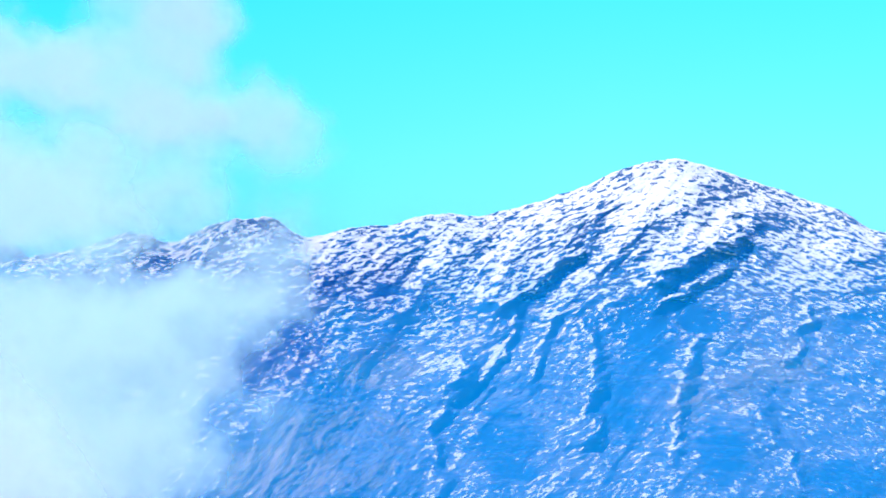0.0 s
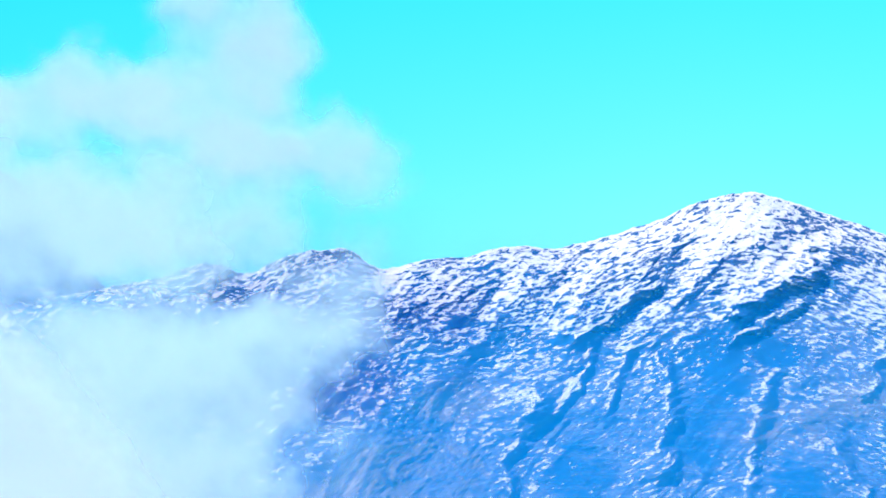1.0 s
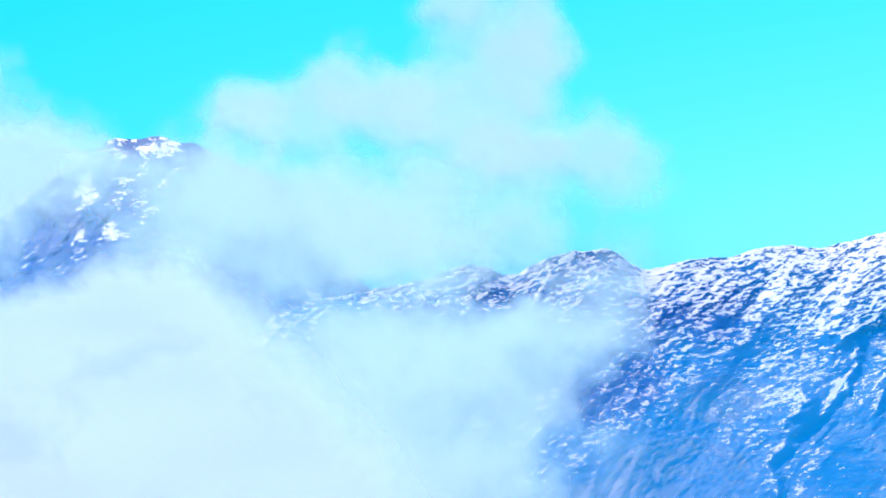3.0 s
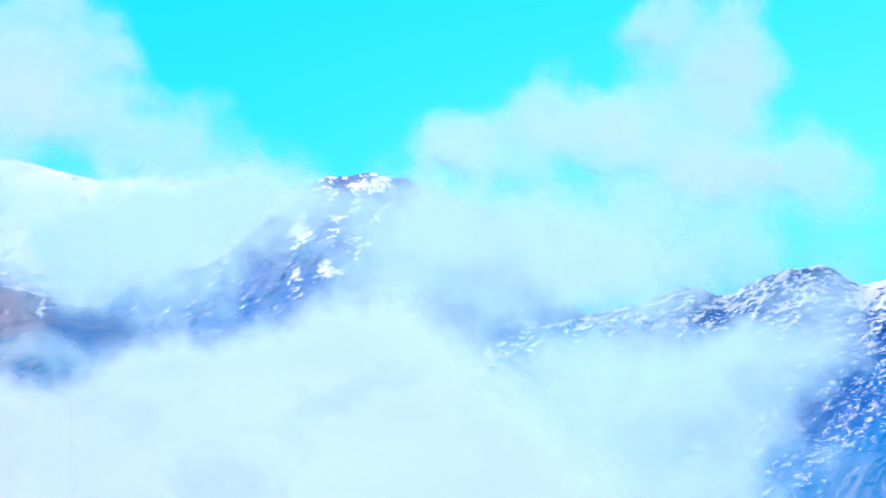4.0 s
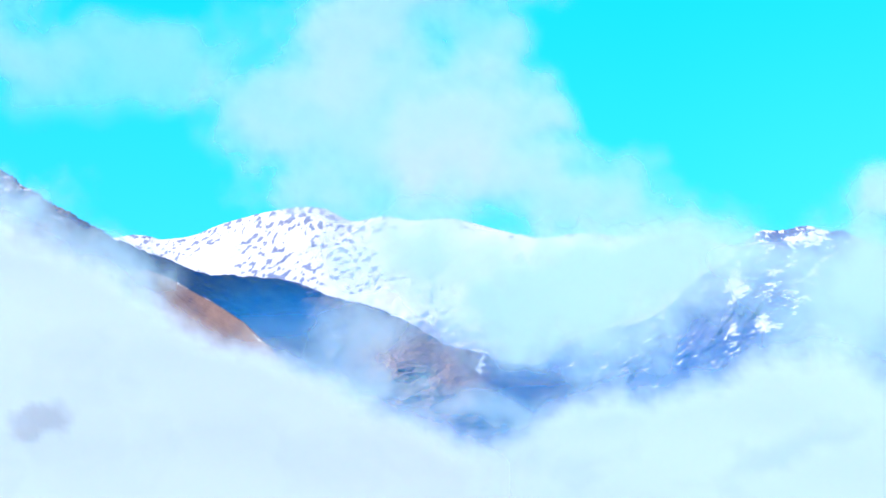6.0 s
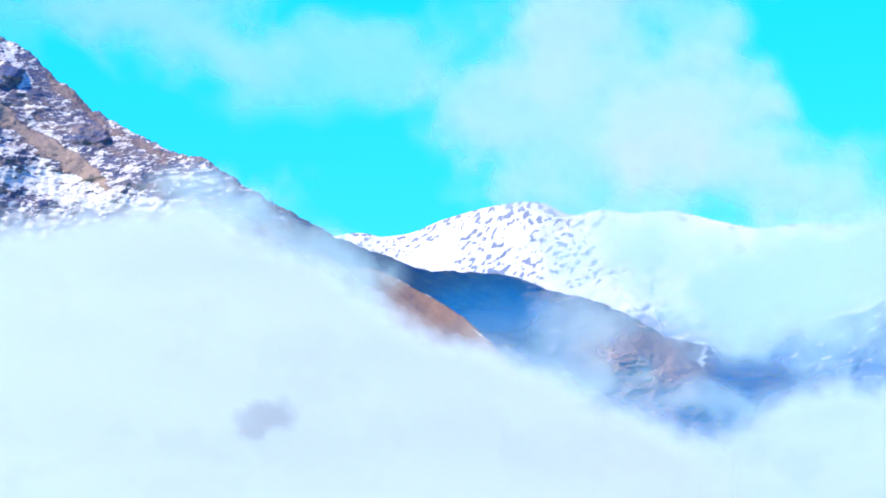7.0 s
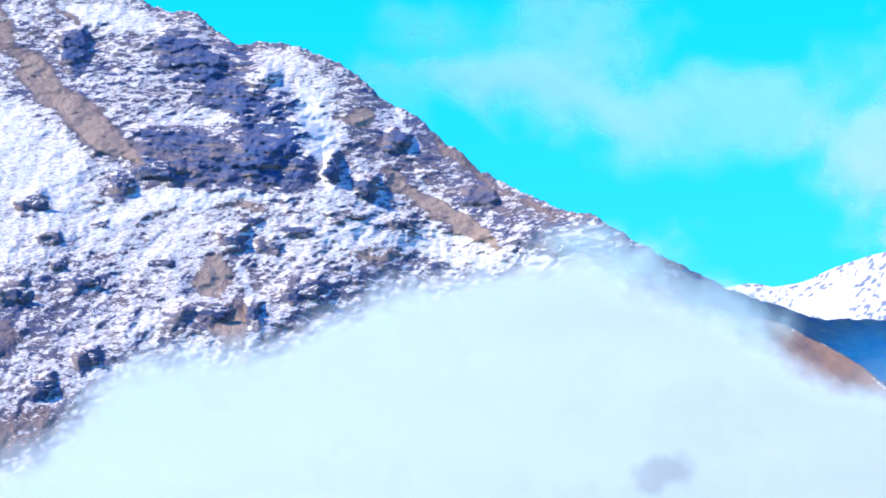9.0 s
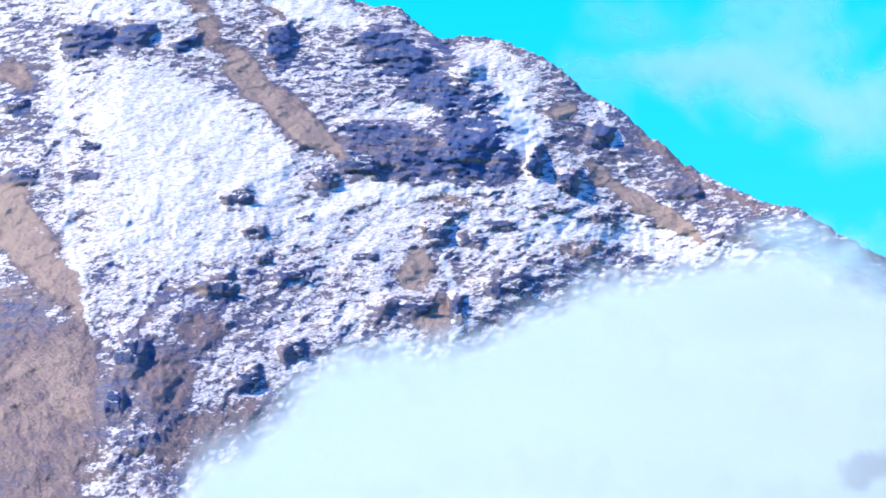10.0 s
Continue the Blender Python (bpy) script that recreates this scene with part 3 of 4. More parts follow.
D_GRASS = [(-29.41, 15.86, 0.34, 0.9, 25, -0.6, 0.8), (-28.4, 14.7, 0.95, 0.38, -52, -1, 1.2), (-27.3, 13.8, 1.0, 0.46, -42, -1, 1.2), (-26.6, 13.2, 0.7, 0.24, -30, -1, 1.2), (-27.88, 16.23, 0.39, 0.09, -40, -0.8, 0.9), (-24.39, 10.35, 0.52, 0.52, 0, -0.6, 0.9), (-24.04, 9.26, 0.46, 0.64, 0, -0.5, 0.7), (-20.88, 14.0, 0.26, 0.31, 0, -0.6, 0.8), (-20.73, 10.95, 0.59, 0.31, 0, -0.3, 0.6), (-18.73, 11.67, 1.16, 0.15, -35, -0.8, 0.9), (-33.72, 14.56, 0.52, 0.34, -50, -0.8, 0.9)]
D_BARE = [(-33.2, 10.64, 1.93, 0.58, -50, -0.9, 1.0), (-33.87, 11.51, 0.64, 0.77, 0, -0.8, 1), (-32.94, 6.59, 1.42, 2.45, 0, -0.8, 0.38), (-33.64, 8.6, 1.03, 1.42, 0, -0.6, 0.15), (-32.23, 8.12, 0.64, 1.42, 0, -0.5, 0.3), (-29.43, 8.95, 0.71, 0.58, 0, -0.5, 0.25), (-30.05, 7.78, 0.9, 0.77, 0, -0.55, 0.35), (-29.2, 6.6, 1.6, 0.7, 25, -0.4, 0.4), (-33.3, 13.69, 0.34, 1.16, 10, -0.2, 0.1), (-30.81, 7.52, 1.42, 1.55, 20, -0.28, 0), (-28.53, 9.22, 2.06, 0.64, 30, -0.15, 0.1)]
D_FIELDS = [(-21.49, 11.33, 2.45, 0.71, 0, 0.22, 0.05), (-28.46, 13.07, 1.55, 0.9, -35, 0.5, 0.25), (-30.8, 12.12, 1.68, 1.03, 0, 0.25, 0.25), (-26.74, 11.94, 1.55, 0.58, 10, 0.25, 0.25), (-30.71, 13.78, 1.93, 1.29, -10, 0.55, 0.25), (-29.74, 11.51, 2.45, 1.29, 15, 0.42, 0.25), (-25.68, 11.31, 2.45, 0.9, 5, 0.28, 0.25), (-21.99, 13.7, 0.3, 1.16, 15, 0.55, 0.25), (-32.67, 13.97, 0.28, 1.55, 5, 0.35, 0.25), (-32.31, 10.67, 0.26, 1.68, 8, 0.3, 0.25), (-26.19, 9.5, 1.29, 0.9, 25, 0.1, 0)]
D_SHELVES = [(-19.78, 11.11, 2.19, 0.34, -3, 0.25, 0.25), (-24.37, 12.15, 2.06, 0.18, 0, 0.7, 0.25), (-21.48, 11.25, 2.32, 0.21, -5, 0.3, 0.25), (-18.6, 11.22, 1.16, 0.15, -8, 0.6, 0.25), (-26.79, 16.17, 1.42, 0.26, -10, 0.7, 0.25), (-31.16, 16.06, 2.58, 0.28, 0, 0.5, 0.25), (-23.19, 14.79, 0.77, 0.39, -30, 0.2, 0.25)]
D_STREAKS = [
    ([(-32.78, 15.49), (-32.67, 13.21), (-32.29, 10.29), (-31.8, 8.64)], 0.06, 0.6),
    ([(-23.71, 10.67), (-23.62, 9.77), (-23.62, 8.74)], 0.06, 0.9),
    ([(-22.19, 14.53), (-21.86, 13.5), (-21.67, 12.22)], 0.12, 0.7),
    ([(-34.02, 12.01), (-33.22, 11.15), (-32.42, 10.29), (-32.03, 9.91)], 0.08, 0.5),
    ([(-20.14, 14.13), (-19.5, 12.58), (-18.99, 11.67)], 0.08, 0.5),
    ([(-30.09, 9.83), (-30.57, 9.18), (-31.03, 8.66)], 0.06, -1.0),
    ([(-24.1, 10.29), (-24.88, 9.25), (-25.4, 8.74)], 0.06, 0.4),
    ([(-20.5, 14.0), (-17.5, 12.1), (-14.0, 10.3)], 0.6, -0.1),
]

D_GULLY = [(-22.58, 14.69, 1.29, 0.77, -20, 0.38, -0.1), (-22.07, 13.54, 0.71, 0.77, -30, 0.6, -0.2), (-21.31, 12.12, 1.16, 0.77, 0, 0.25, 0), (-18.2, 10.76, 1.93, 0.28, -6, 0.5, -0.2), (-23.64, 13.93, 2.06, 0.24, -3, 0.3, -0.1), (-24.3, 13.05, 1.9, 0.5, -8, -0.15, 0.15), (-18.9, 12.6, 1.9, 0.5, -35, -0.15, 0.15), (-20.1, 12.9, 1.3, 0.8, -35, -0.05, 0.25)]
D_SCREE = [(-19.86, 12.28, 0.97, 0.17, -42, -0.8, 0.9), (-18.51, 11.44, 1.22, 0.18, -32, -0.9, 1.1), (-18.18, 11.25, 0.58, 0.15, -20, -0.9, 1), (-21.01, 13.97, 0.26, 0.28, -30, -0.7, 0.8), (-18.66, 12.96, 1.03, 0.15, -35, -0.3, 0.6), (-17.24, 12.02, 1.16, 0.15, -28, -0.3, 0.5), (-23.92, 12.02, 0.77, 0.18, -10, -0.4, 0.5), (-25.6, 13.04, 1.16, 0.15, -25, -0.3, 0.6)]


def cover_west(a, e, u, w, lie, seed):
    left = smooth(-12, -17, a)
    patch = fbm((u + w) / 60, (w - u) / 90, seed + 20, 4)
    flecks = fbm((u - 0.5 * w) / 20, (w + 0.5 * u) / 11, seed + 25, 3)
    snow, grass = 0.54 * left + 1.4 * (lie - 0.74) + 0.40 * patch + 0.55 * flecks, 0.0 + 0.30 * (1 - left) + 0.25 * fbm(u / 160, w / 160, seed + 21) + 0.32 * left * smooth(12.7, 11.8, e)
    for rows in (D_GRASS, D_BARE, D_FIELDS, D_SHELVES, D_GULLY, D_SCREE, D_EAST):
        ps, pg = patches(a, e, rows)
        snow, grass = snow + ps, grass + pg
    torn = smooth(-0.45, 0.15, fbm(u / 22, w / 12, seed + 24, 3))
    for line, width, more in D_STREAKS:
        d = to_line(a, e, line)[0]
        snow = snow + more * smooth(1.7 * width, 0.4 * width, d) * (0.2 + 0.8 * torn)
    # rock marks lose snow and turn to rock_a, which paints in their blue shade
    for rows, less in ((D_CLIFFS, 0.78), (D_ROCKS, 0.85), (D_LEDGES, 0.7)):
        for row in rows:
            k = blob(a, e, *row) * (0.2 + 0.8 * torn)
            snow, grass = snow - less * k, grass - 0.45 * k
    return snow, grass


D_EAST = [(-14, 5.5, 3.5, 1.4, 0, -0.9, 0.1), (-5.6, 7, 1.93, 1.16, -30, -0.2, 0.9), (-17, 11.3, 1.55, 0.52, -35, -0.1, 0.1), (-5.34, 6.84, 0.9, 0.77, -40, -0.2, 0.7), (-3.02, 7.08, 1.16, 0.05, -8, 0.9, -0.3), (-4.1, 7.2, 0.06, 0.52, 0, 0.8, -0.3)]
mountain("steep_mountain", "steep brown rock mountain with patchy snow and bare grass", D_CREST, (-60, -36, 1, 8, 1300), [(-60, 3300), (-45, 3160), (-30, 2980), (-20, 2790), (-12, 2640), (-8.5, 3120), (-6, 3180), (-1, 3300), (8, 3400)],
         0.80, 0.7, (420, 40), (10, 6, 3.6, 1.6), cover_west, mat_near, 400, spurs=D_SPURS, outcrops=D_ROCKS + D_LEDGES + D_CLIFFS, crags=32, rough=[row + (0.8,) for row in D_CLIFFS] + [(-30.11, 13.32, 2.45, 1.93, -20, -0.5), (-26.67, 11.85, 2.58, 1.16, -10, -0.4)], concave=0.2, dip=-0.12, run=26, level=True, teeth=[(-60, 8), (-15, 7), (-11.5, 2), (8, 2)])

S_CREST = [(-24, -0.5), (-19, 2), (-16, 5), (-14.4, 7.0), (-13.4, 8.3), (-12.7, 9.0), (-12.2, 9.2), (-11.8, 9.2), (-11.3, 9.03), (-10.66, 8.7), (-9.88, 8.25), (-9.49, 7.98), (-8.71, 7.2), (-7.4, 5.6), (-6.2, 3.8), (-4.5, 1.4), (-2, -0.5)]


def cover_spur(a, e, u, w, lie, seed):
    # the crest's sunlit edge is painted as a thin line of snow
    return 0.1 + 0.5 * np.exp(-(w / 9) ** 2) * smooth(-11.8, -11.3, a) + 1.2 * (lie - 0.8) + 0.3 * fbm(u / 30, w / 40, seed + 22, 4), 0.30 + 0.45 * smooth(-12.6, -11.2, a) + 0.5 * fbm(u / 60, w / 60, seed + 20, 4)


mountain("grassy_spur", "smooth orange-brown grassy spur running into the cloud", S_CREST, (-24, -14, -6, -2, 300), [(-24, 3300), (-16, 3000), (-14, 2820), (-13, 2680), (-12, 2520), (-9.5, 2230), (-6, 2080), (-2, 2050)],
         0.75, 0.75, (150, 40), (12, 6, 2.5, 1.4), cover_spur, mat_spur, 500)


# ---- clouds ----
def lobed(a, e, lobes, seed, wisp=0.45, edge=(0.1, 1.7)):
    """How thick a cloud of soft lobes (azimuth, elevation, half-width, half-height, strength) is, 0 to 1."""
    wa, we = fbm(a * 0.8, e * 0.8, seed, 5, 0.5), fbm(a * 0.8 + 40, e * 0.8, seed + 1, 5, 0.5)
    left = np.ones(a.shape)
    for a0, e0, ra, re, k in lobes:
        q = np.hypot((a - a0 + wisp * ra * wa * 1.6) / ra, (e - e0 + wisp * re * we * 1.6) / re)
        left = left * (1 - k * (1 - smooth(edge[0], edge[1], q)))
    return 1 - left


def body(name, parent, az, el, step, far, depth, thick, seed, mat, thin=None, seeds=((0, 0),)):
    """The soft body of a cloud: thick(a, e) gives its opacity; it swells towards and away from the valley's middle.
    far: its distance at the two ends of its azimuths; thin(a, e): what is left of the opacity in a torn place;
    seeds: the middles of the parts that it falls into."""
    a, e = np.meshgrid(np.arange(az[0], az[1], step), np.arange(el[0], el[1], step))
    rim = smooth(0, 2.5, a - az[0]) * smooth(0, 2.5, az[1] - step - a) * smooth(0, 0.3, e - el[0]) * smooth(0, 0.3, el[1] - step - e)
    t = np.clip(thick(a, e) * rim, 0, 0.985)
    mid = np.interp(a, az, far)
    swell = smooth(0, 1.2, t) * (0.8 + 0.5 * fbm(a * 0.2, e * 0.3, seed + 5, 2))
    most = np.maximum.reduce([t[:-1, :-1], t[1:, :-1], t[:-1, 1:], t[1:, 1:]])
    t = t * thin(a, e) if thin else t
    ca, sa, ce, se = np.cos(np.radians(a)), np.sin(np.radians(a)), np.cos(np.radians(e)), np.sin(np.radians(e))
    wa, we = a + 0.8 * fbm(a * 0.5, e * 0.5, seed + 61, 3), e + 0.8 * fbm(a * 0.5, e * 0.5, seed + 62, 3)
    share = np.argmin([np.hypot(wa - a0, we - e0) for a0, e0 in seeds], axis=0)[:-1, :-1]
    made = []
    for k in range(len(seeds)):
        verts, quads, dens, base = [], [], [], 0
        for front in (True, False):
            r = mid - (depth if front else -8 * depth) * swell
            keep = (most > (0.004 if front else 0.5)) & (share == k)
            if not keep.any():
                continue
            me, used = grid_mesh("side", r * ce * sa, r * ce * ca, r * se + EYE, keep)
            co = np.zeros(3 * len(me.vertices), np.float32)
            me.vertices.foreach_get("co", co)
            ids = np.zeros(len(me.loops), np.int32)
            me.loops.foreach_get("vertex_index", ids)
            q = ids.reshape(-1, 4) + base
            verts.append(co.reshape(-1, 3)), quads.append(q[:, ::-1] if front else q), dens.append((t if front else t * smooth(0.85, 0.98, t)).ravel()[used])
            base += len(me.vertices)
            bpy.data.meshes.remove(me)
        if not verts:
            continue
        me = mesh_of(name, np.concatenate(verts) - np.array(parent.location if parent else (0, 0, 0), np.float32), np.concatenate(quads))
        store(me, "opacity", np.concatenate(dens))
        me.materials.append(mat)
        made.append(new(name, me))
        made[-1].parent = parent
    return made


def cloud(label, az, el, step, far, lobes, seed, wisp=0.45, puffs=4, depth=5, mat=mat_thin, edge=(0.1, 1.7)):
    """A drifting cloud of a few puffs."""
    ob = tagged(new("cloud"), label, "cloud")
    m, r = radians(sum(az) / 2), sum(far) / 2
    ob.location = (r * math.sin(m), r * math.cos(m), r * math.tan(radians(el[0])))
    order = sorted(lobes)
    seeds = [order[(2 * k + 1) * len(order) // (2 * puffs)][:2] for k in range(puffs)]
    body("puff", ob, az, el, step, far, depth, lambda a, e: lobed(a, e, lobes, seed, wisp, edge), seed, mat, None, seeds)
    return ob


def cloud_bank(label, az, el, far, depth, top, soft, seed, thin=None, billows=4, mat=mat_cloud):
    """A bank of low cloud in its billows."""
    ob = tagged(new("cloud_bank"), label, "cloud")
    m, r = radians(sum(az) / 2), sum(far) / 2
    ob.location = (r * math.sin(m), r * math.cos(m), 0)
    dice = random.Random(seed)
    seeds = [(az[0] + (az[1] - az[0]) * (k + dice.uniform(0.3, 0.7)) / billows, dice.uniform(2, 7)) for k in range(billows)]
    body("billow", ob, az, el, 0.1, far, depth, bank(top, soft, seed), seed, mat, thin, seeds)
    return ob


def bank(top, soft, seed, ragged=0.42, full=0.98):
    """The opacity of a cloud bank under a ragged upper edge; soft: how many degrees it takes to thicken, by azimuth."""
    def thick(a, e):
        edge = glide(top, a) + ragged * fbm(a * 0.8, e * 0.8, seed, 5, 0.55) + 0.16 * fbm(a * 2.6, e * 3.2, seed + 1, 4, 0.55)
        return full * smooth(0, np.interp(a, *zip(*soft)), edge + 0.45 - e)
    return thick


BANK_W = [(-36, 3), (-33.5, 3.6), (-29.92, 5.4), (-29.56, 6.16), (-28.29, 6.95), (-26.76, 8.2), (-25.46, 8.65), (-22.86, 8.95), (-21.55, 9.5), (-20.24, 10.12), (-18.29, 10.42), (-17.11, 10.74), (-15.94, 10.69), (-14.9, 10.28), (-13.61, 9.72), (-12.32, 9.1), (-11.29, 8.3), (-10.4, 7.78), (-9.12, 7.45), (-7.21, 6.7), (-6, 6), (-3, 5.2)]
BANK_M = [(-13, 7), (-9.99, 7.18), (-8.7, 6.68), (-6.38, 5.93), (-3.66, 5.53), (-1.88, 6.46), (0.43, 6.53), (1.33, 6.85), (2.24, 7.29), (3.67, 7.53), (5.09, 7.12), (6.2, 6.5), (7.4, 5.7), (8.6, 4.4), (9.8, 2.6), (11.2, 1.0), (15, 0.1), (17, 0)]
HOLE = (-14.13, 5.71, 0.85, 0.42, 22)


def gaps(a, e, seed, depth):
    """What is left of a bank's opacity where it thins out inside."""
    return 1 - depth * smooth(-0.05, 0.55, fbm(a * 0.35 + 0.5 * fbm(a * 0.6, e * 0.6, seed + 1, 3), e * 0.5, seed, 4))


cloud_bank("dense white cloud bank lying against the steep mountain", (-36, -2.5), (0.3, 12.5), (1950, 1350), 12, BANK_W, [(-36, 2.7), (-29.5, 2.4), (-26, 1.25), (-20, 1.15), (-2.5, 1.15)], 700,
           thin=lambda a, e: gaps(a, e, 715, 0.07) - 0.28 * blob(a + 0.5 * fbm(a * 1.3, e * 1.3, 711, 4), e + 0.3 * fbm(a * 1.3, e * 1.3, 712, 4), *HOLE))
cloud_bank("dense white cloud bank filling the valley", (-14, 17), (0.3, 9.5), (1800, 1700), 14, BANK_M, [(-14, 1.1), (4, 1.1), (8, 3.5), (17, 3.5)], 720, mat=mat_valley,
           thin=lambda a, e: gaps(a, e, 735, 0.14))

E_LOBES = [(9.6, 4.9, 2.19, 1.16, 0.9), (7.8, 4.4, 1.68, 0.84, 0.6), (6.5, 3.7, 2.71, 1.22, 0.7), (10, 3.2, 3.48, 1.03, 0.55), (12, 4.6, 1.42, 1.42, 0.6), (13.2, 6.1, 1.16, 1.29, 0.7), (14.1, 6.8, 0.54, 0.77, 0.5), (10.2, 5.8, 3.6, 0.68, 0.75), (7.3, 5.4, 1.16, 0.84, 0.6), (11.6, 5.6, 1.55, 0.9, 0.6), (8.7, 2.8, 2.83, 0.77, 0.45), (9.7, 4.1, 3.22, 1.55, 0.4), (7.6, 5.7, 2.4, 0.7, 0.45), (8.3, 2.6, 2.71, 1.42, 0.49), (10.6, 2.2, 2.58, 1.03, 0.39), (6.5, 2.1, 2.06, 1.29, 0.45), (10.9, 2, 1.68, 1.03, 0.55), (9.3, 1.6, 2.06, 1.03, 0.52)]
H1_LOBES = [(5.5, 10.8, 1.03, 0.77, 0.85), (7.4, 11.5, 1.1, 0.84, 0.8), (6.6, 10.5, 1.55, 0.84, 0.75), (8.7, 11, 1.68, 0.97, 0.8), (10.6, 12.7, 1.1, 1.22, 0.6), (10.3, 13.3, 0.71, 0.58, 0.7), (12, 12.9, 0.84, 1.1, 0.8), (11.7, 11.8, 1.22, 1.22, 0.85), (9.9, 10.8, 1.8, 1.1, 0.8), (11.5, 10, 1.55, 0.84, 0.95), (13.3, 10, 1.42, 0.84, 0.7), (14.1, 9.4, 0.97, 0.84, 0.5), (9.8, 8.7, 3.22, 1.22, 0.6), (11.1, 7.9, 2.83, 0.77, 0.45)]
V_LOBES = [(-1.6, 8.5, 2.45, 1.16, 0.9), (-3.4, 8, 1.29, 0.77, 0.5), (0.4, 9.6, 1.42, 0.64, 0.7), (-0.9, 7.4, 1.03, 0.64, 0.5), (-6.2, 9.8, 1.42, 0.54, 0.6), (-3.3, 8.9, 1.8, 0.9, 0.6), (-2, 9.4, 1.16, 0.58, 0.5), (-7, 9.1, 0.77, 0.52, 0.4), (0.5, 9.5, 1.42, 0.64, 0.7), (-2.1, 8.7, 2.96, 1.42, 0.75), (0.4, 9.2, 1.55, 0.77, 0.6), (-5.3, 9.7, 1.03, 1.16, 0.8), (-2.1, 9, 1.8, 0.84, 0.7), (-3.5, 8.1, 1.16, 0.64, 0.4)]
P_LOBES = [(4.5, 8.6, 1.42, 1.42, 0.85), (5.6, 8.8, 1.03, 0.77, 0.29), (3.8, 7.6, 1.29, 0.77, 0.55), (8.9, 8.1, 2.06, 1.42, 0.6), (7.2, 8.7, 1.16, 0.77, 0.6), (7.8, 7.9, 1.29, 0.77, 0.55), (2.1, 9.6, 0.64, 0.32, 0.3), (5.2, 8.9, 1.42, 1.03, 0.65), (7, 8, 1.42, 1.03, 0.23), (8.6, 7.4, 1.93, 0.64, 0.55), (2.3, 9.3, 1.42, 0.32, 0.45), (6.6, 8.8, 1.68, 0.9, 0.33), (7.8, 7.5, 1.68, 1.16, 0.22), (9, 8.4, 1.55, 1.03, 0.5), (6.6, 8.1, 1.29, 1.03, 0.33), (3.1, 8.8, 1.42, 0.64, 0.5), (4.5, 9.1, 1.29, 0.77, 0.55), (3.8, 7.6, 1.55, 0.52, 0.45), (6.37, 7.37, 1.55, 1.16, 0.5), (5.16, 8.86, 1.16, 0.77, 0.3)]
H2_LOBES = [(-7.2, 14.2, 1.55, 1.61, 0.8), (-8.5, 12.7, 1.68, 1.48, 0.6), (-4.8, 12.6, 2.06, 1.48, 0.85), (-4, 14.1, 0.9, 0.84, 0.5), (-3.3, 14.6, 0.52, 0.39, 0.35), (-2.9, 12.6, 0.84, 1.1, 0.6), (-3.9, 11.3, 1.93, 0.84, 0.7), (-6.5, 11.5, 2.32, 1.03, 0.6), (-9.4, 12.2, 1.22, 0.77, 0.3), (-5.4, 15.8, 2.32, 1.16, 0.7), (-1.7, 10.9, 1.8, 0.9, 0.6), (-0.5, 10.2, 1.42, 0.64, 0.5), (-7.7, 10.7, 1.03, 0.39, 0.3), (1, 10, 1.42, 0.64, 0.4)]
H3_LOBES = [(-18.8, 14.9, 1.68, 0.41, 0.45), (-16.4, 14.6, 1.55, 0.64, 0.55), (-14.8, 13.8, 1.1, 0.71, 0.45), (-13.5, 13.6, 1.55, 0.54, 0.45), (-12.5, 14.4, 1.22, 0.54, 0.45), (-11.1, 13.7, 1.42, 0.77, 0.5), (-9.5, 14.5, 0.9, 0.64, 0.35), (-14.7, 13, 0.84, 0.52, 0.2), (-13, 12.9, 1.42, 0.39, 0.15), (-20.8, 14.3, 1.16, 0.77, 0.25), (-15.8, 15.9, 1.55, 0.97, 0.5), (-17.6, 15, 1.55, 0.64, 0.4), (-15.4, 14.1, 1.8, 0.54, 0.45), (-19.5, 16, 1.03, 0.52, 0.3)]
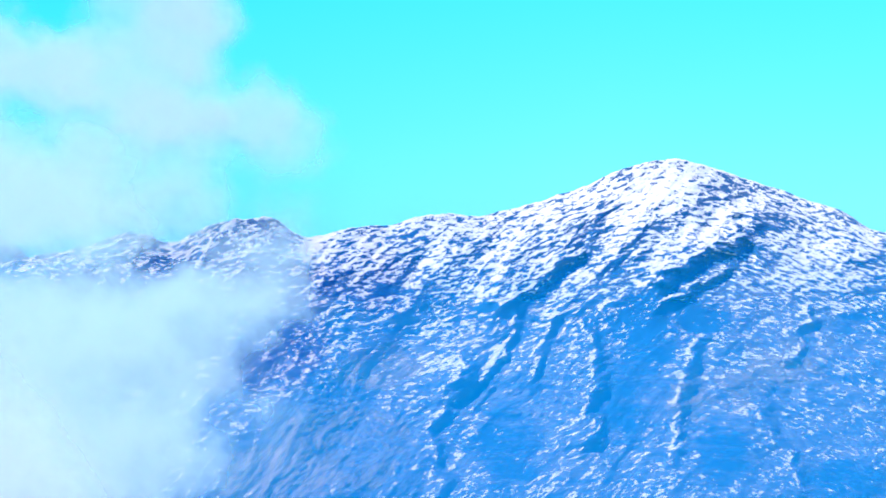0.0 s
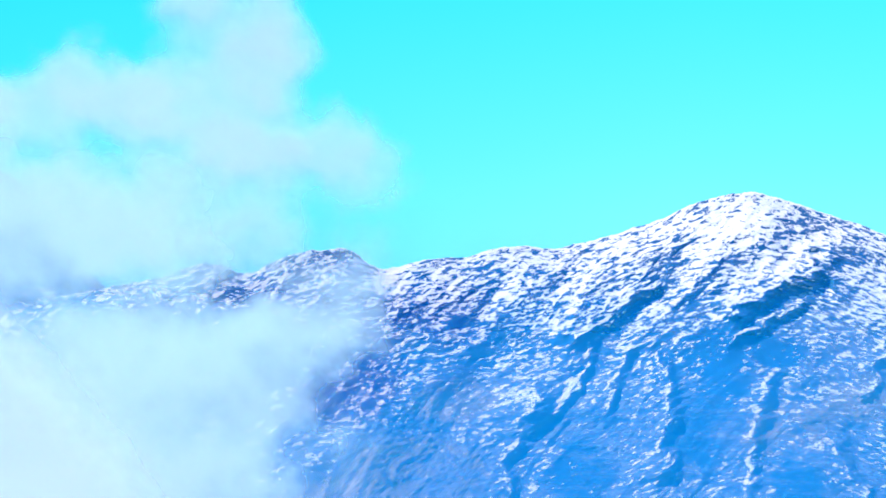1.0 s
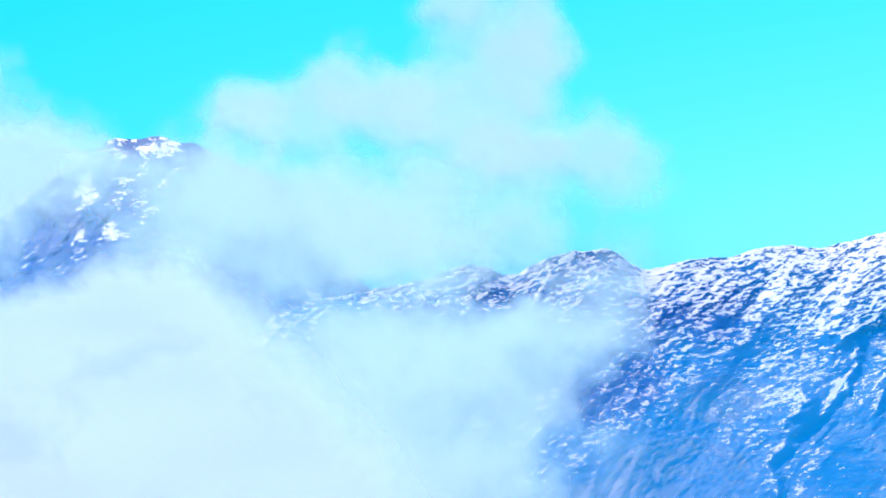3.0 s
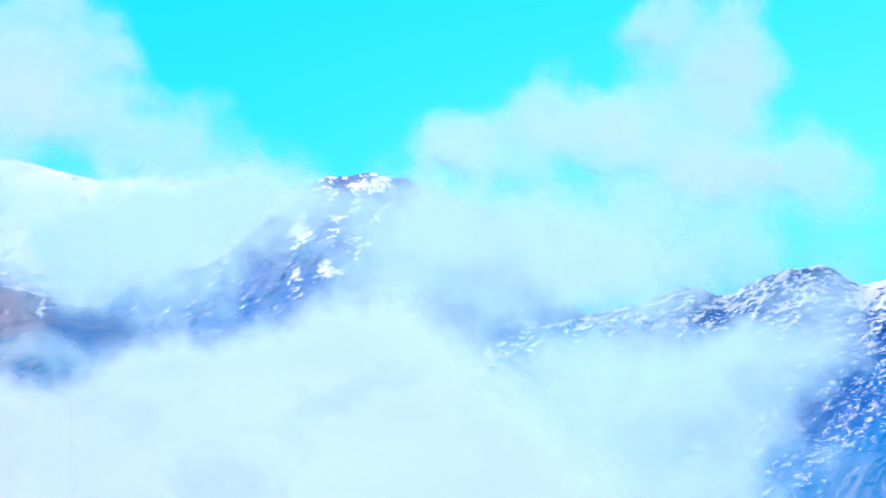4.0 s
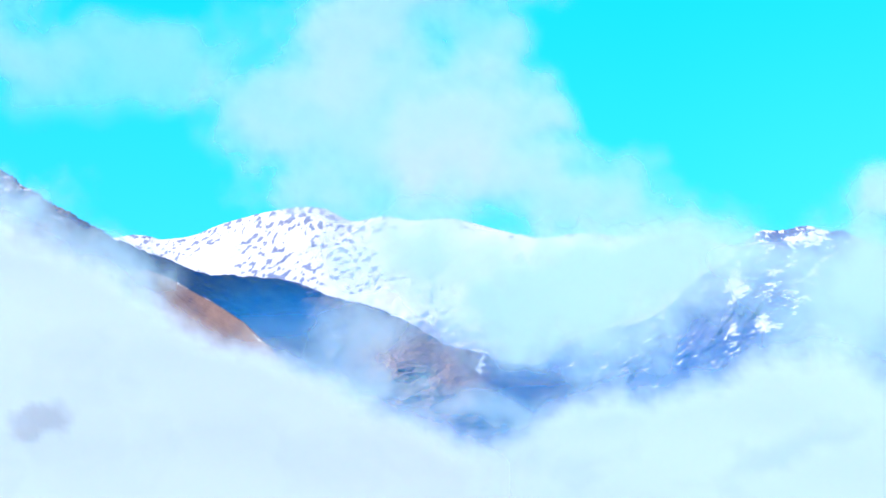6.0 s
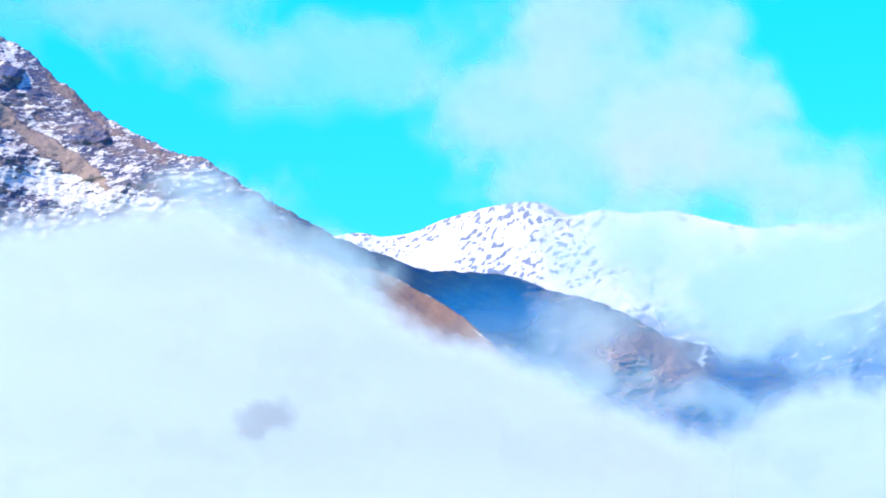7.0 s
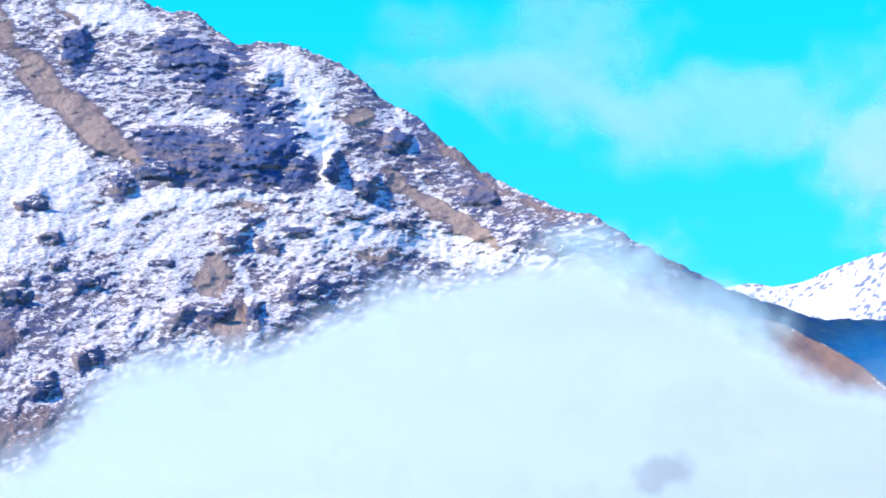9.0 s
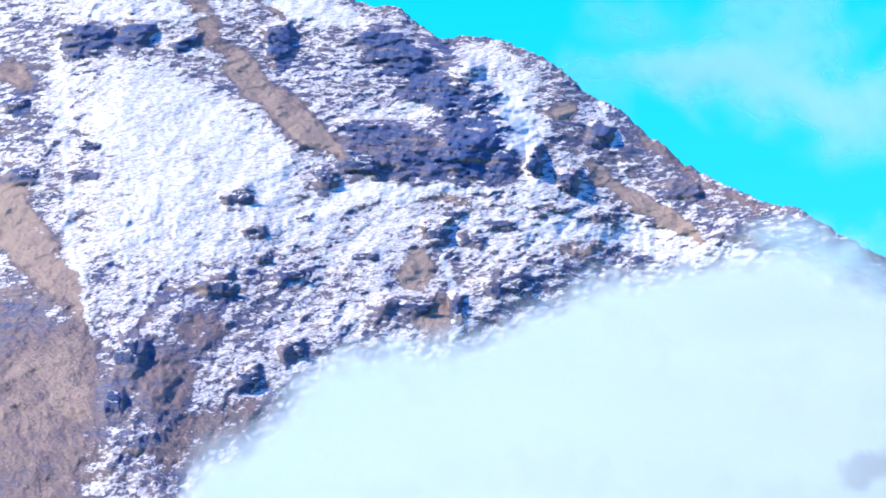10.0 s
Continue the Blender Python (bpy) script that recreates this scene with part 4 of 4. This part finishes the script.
W_LOBES = [(-6.96, 7.4, 1.16, 0.77, 0.3), (-3.65, 6.06, 0.77, 0.39, 0.4), (-12.18, 8.19, 0.64, 0.77, 0.6), (-12.33, 9.4, 0.58, 0.64, 0.4), (-11.71, 8.23, 0.52, 0.58, 0.55), (-14.4, 10.35, 0.77, 0.45, 0.35), (-10.32, 6.9, 1.03, 0.39, 0.6), (-8.5, 6.98, 1.16, 0.45, 0.4), (-8.99, 7.83, 0.77, 0.32, 0.12), (-7.19, 7.57, 1.16, 0.39, 0.25), (-6.59, 6.66, 1.16, 0.41, 0.4), (-4.7, 6.08, 1.03, 0.36, 0.35), (-8.01, 6.26, 1.55, 0.39, 0.7), (-3.61, 7.43, 0.77, 0.52, 0.15), (-5.89, 7.91, 1.42, 0.36, 0.22), (-7.42, 8.29, 1.16, 0.28, 0.15), (-14.67, 10.45, 1.22, 0.71, 0.7), (-13.34, 9.49, 1.03, 0.58, 0.7), (-11.99, 9.04, 0.77, 0.54, 0.6), (-15.96, 11.01, 0.9, 0.34, 0.5)]
cloud("thin bright cloud drifting over the valley slope", (0, 18), (0.3, 9.5), 0.1, (1950, 2060), E_LOBES, 740, edge=(0.2, 1.5))
cloud("tall soft white cloud above the ridge", (0, 18), (6.2, 16.5), 0.1, (2340, 2300), H1_LOBES, 760, edge=(0.4, 1.4))
cloud("thin veil of cloud before the snowy range", (-12, 6), (5.5, 11.8), 0.09, (2330, 2240), V_LOBES, 780)
cloud("thin veil of cloud round the craggy peak", (-1, 13.5), (5.5, 11.8), 0.09, (2210, 2150), P_LOBES, 790)
cloud("tall soft white cloud above the snow range", (-17, 5), (8, 19), 0.1, (3600, 3400), H2_LOBES, 800, mat=mat_cloud, edge=(0.3, 1.5))
cloud("thin streaky cloud in the blue sky", (-26, -8), (9, 19), 0.1, (4000, 3800), H3_LOBES, 820, 0.6, depth=2)
cloud("torn wisps of cloud on the brown slope", (-18.5, 1), (5, 11.8), 0.07, (1700, 1560), W_LOBES, 840, 0.7, depth=3)
# added blue sheet for airlight; denser near azimuth -9 to blue the shaded slope
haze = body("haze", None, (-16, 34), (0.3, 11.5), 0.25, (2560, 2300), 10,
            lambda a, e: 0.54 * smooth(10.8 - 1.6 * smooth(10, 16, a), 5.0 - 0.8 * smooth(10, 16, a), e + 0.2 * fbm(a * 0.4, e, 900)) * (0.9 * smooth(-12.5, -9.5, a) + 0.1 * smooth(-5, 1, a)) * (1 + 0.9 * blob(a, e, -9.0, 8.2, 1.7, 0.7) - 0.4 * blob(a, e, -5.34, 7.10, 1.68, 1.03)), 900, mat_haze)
tagged(haze[0], "added blue sheet standing in for haze before the far slopes", "haze", kind="stuff")
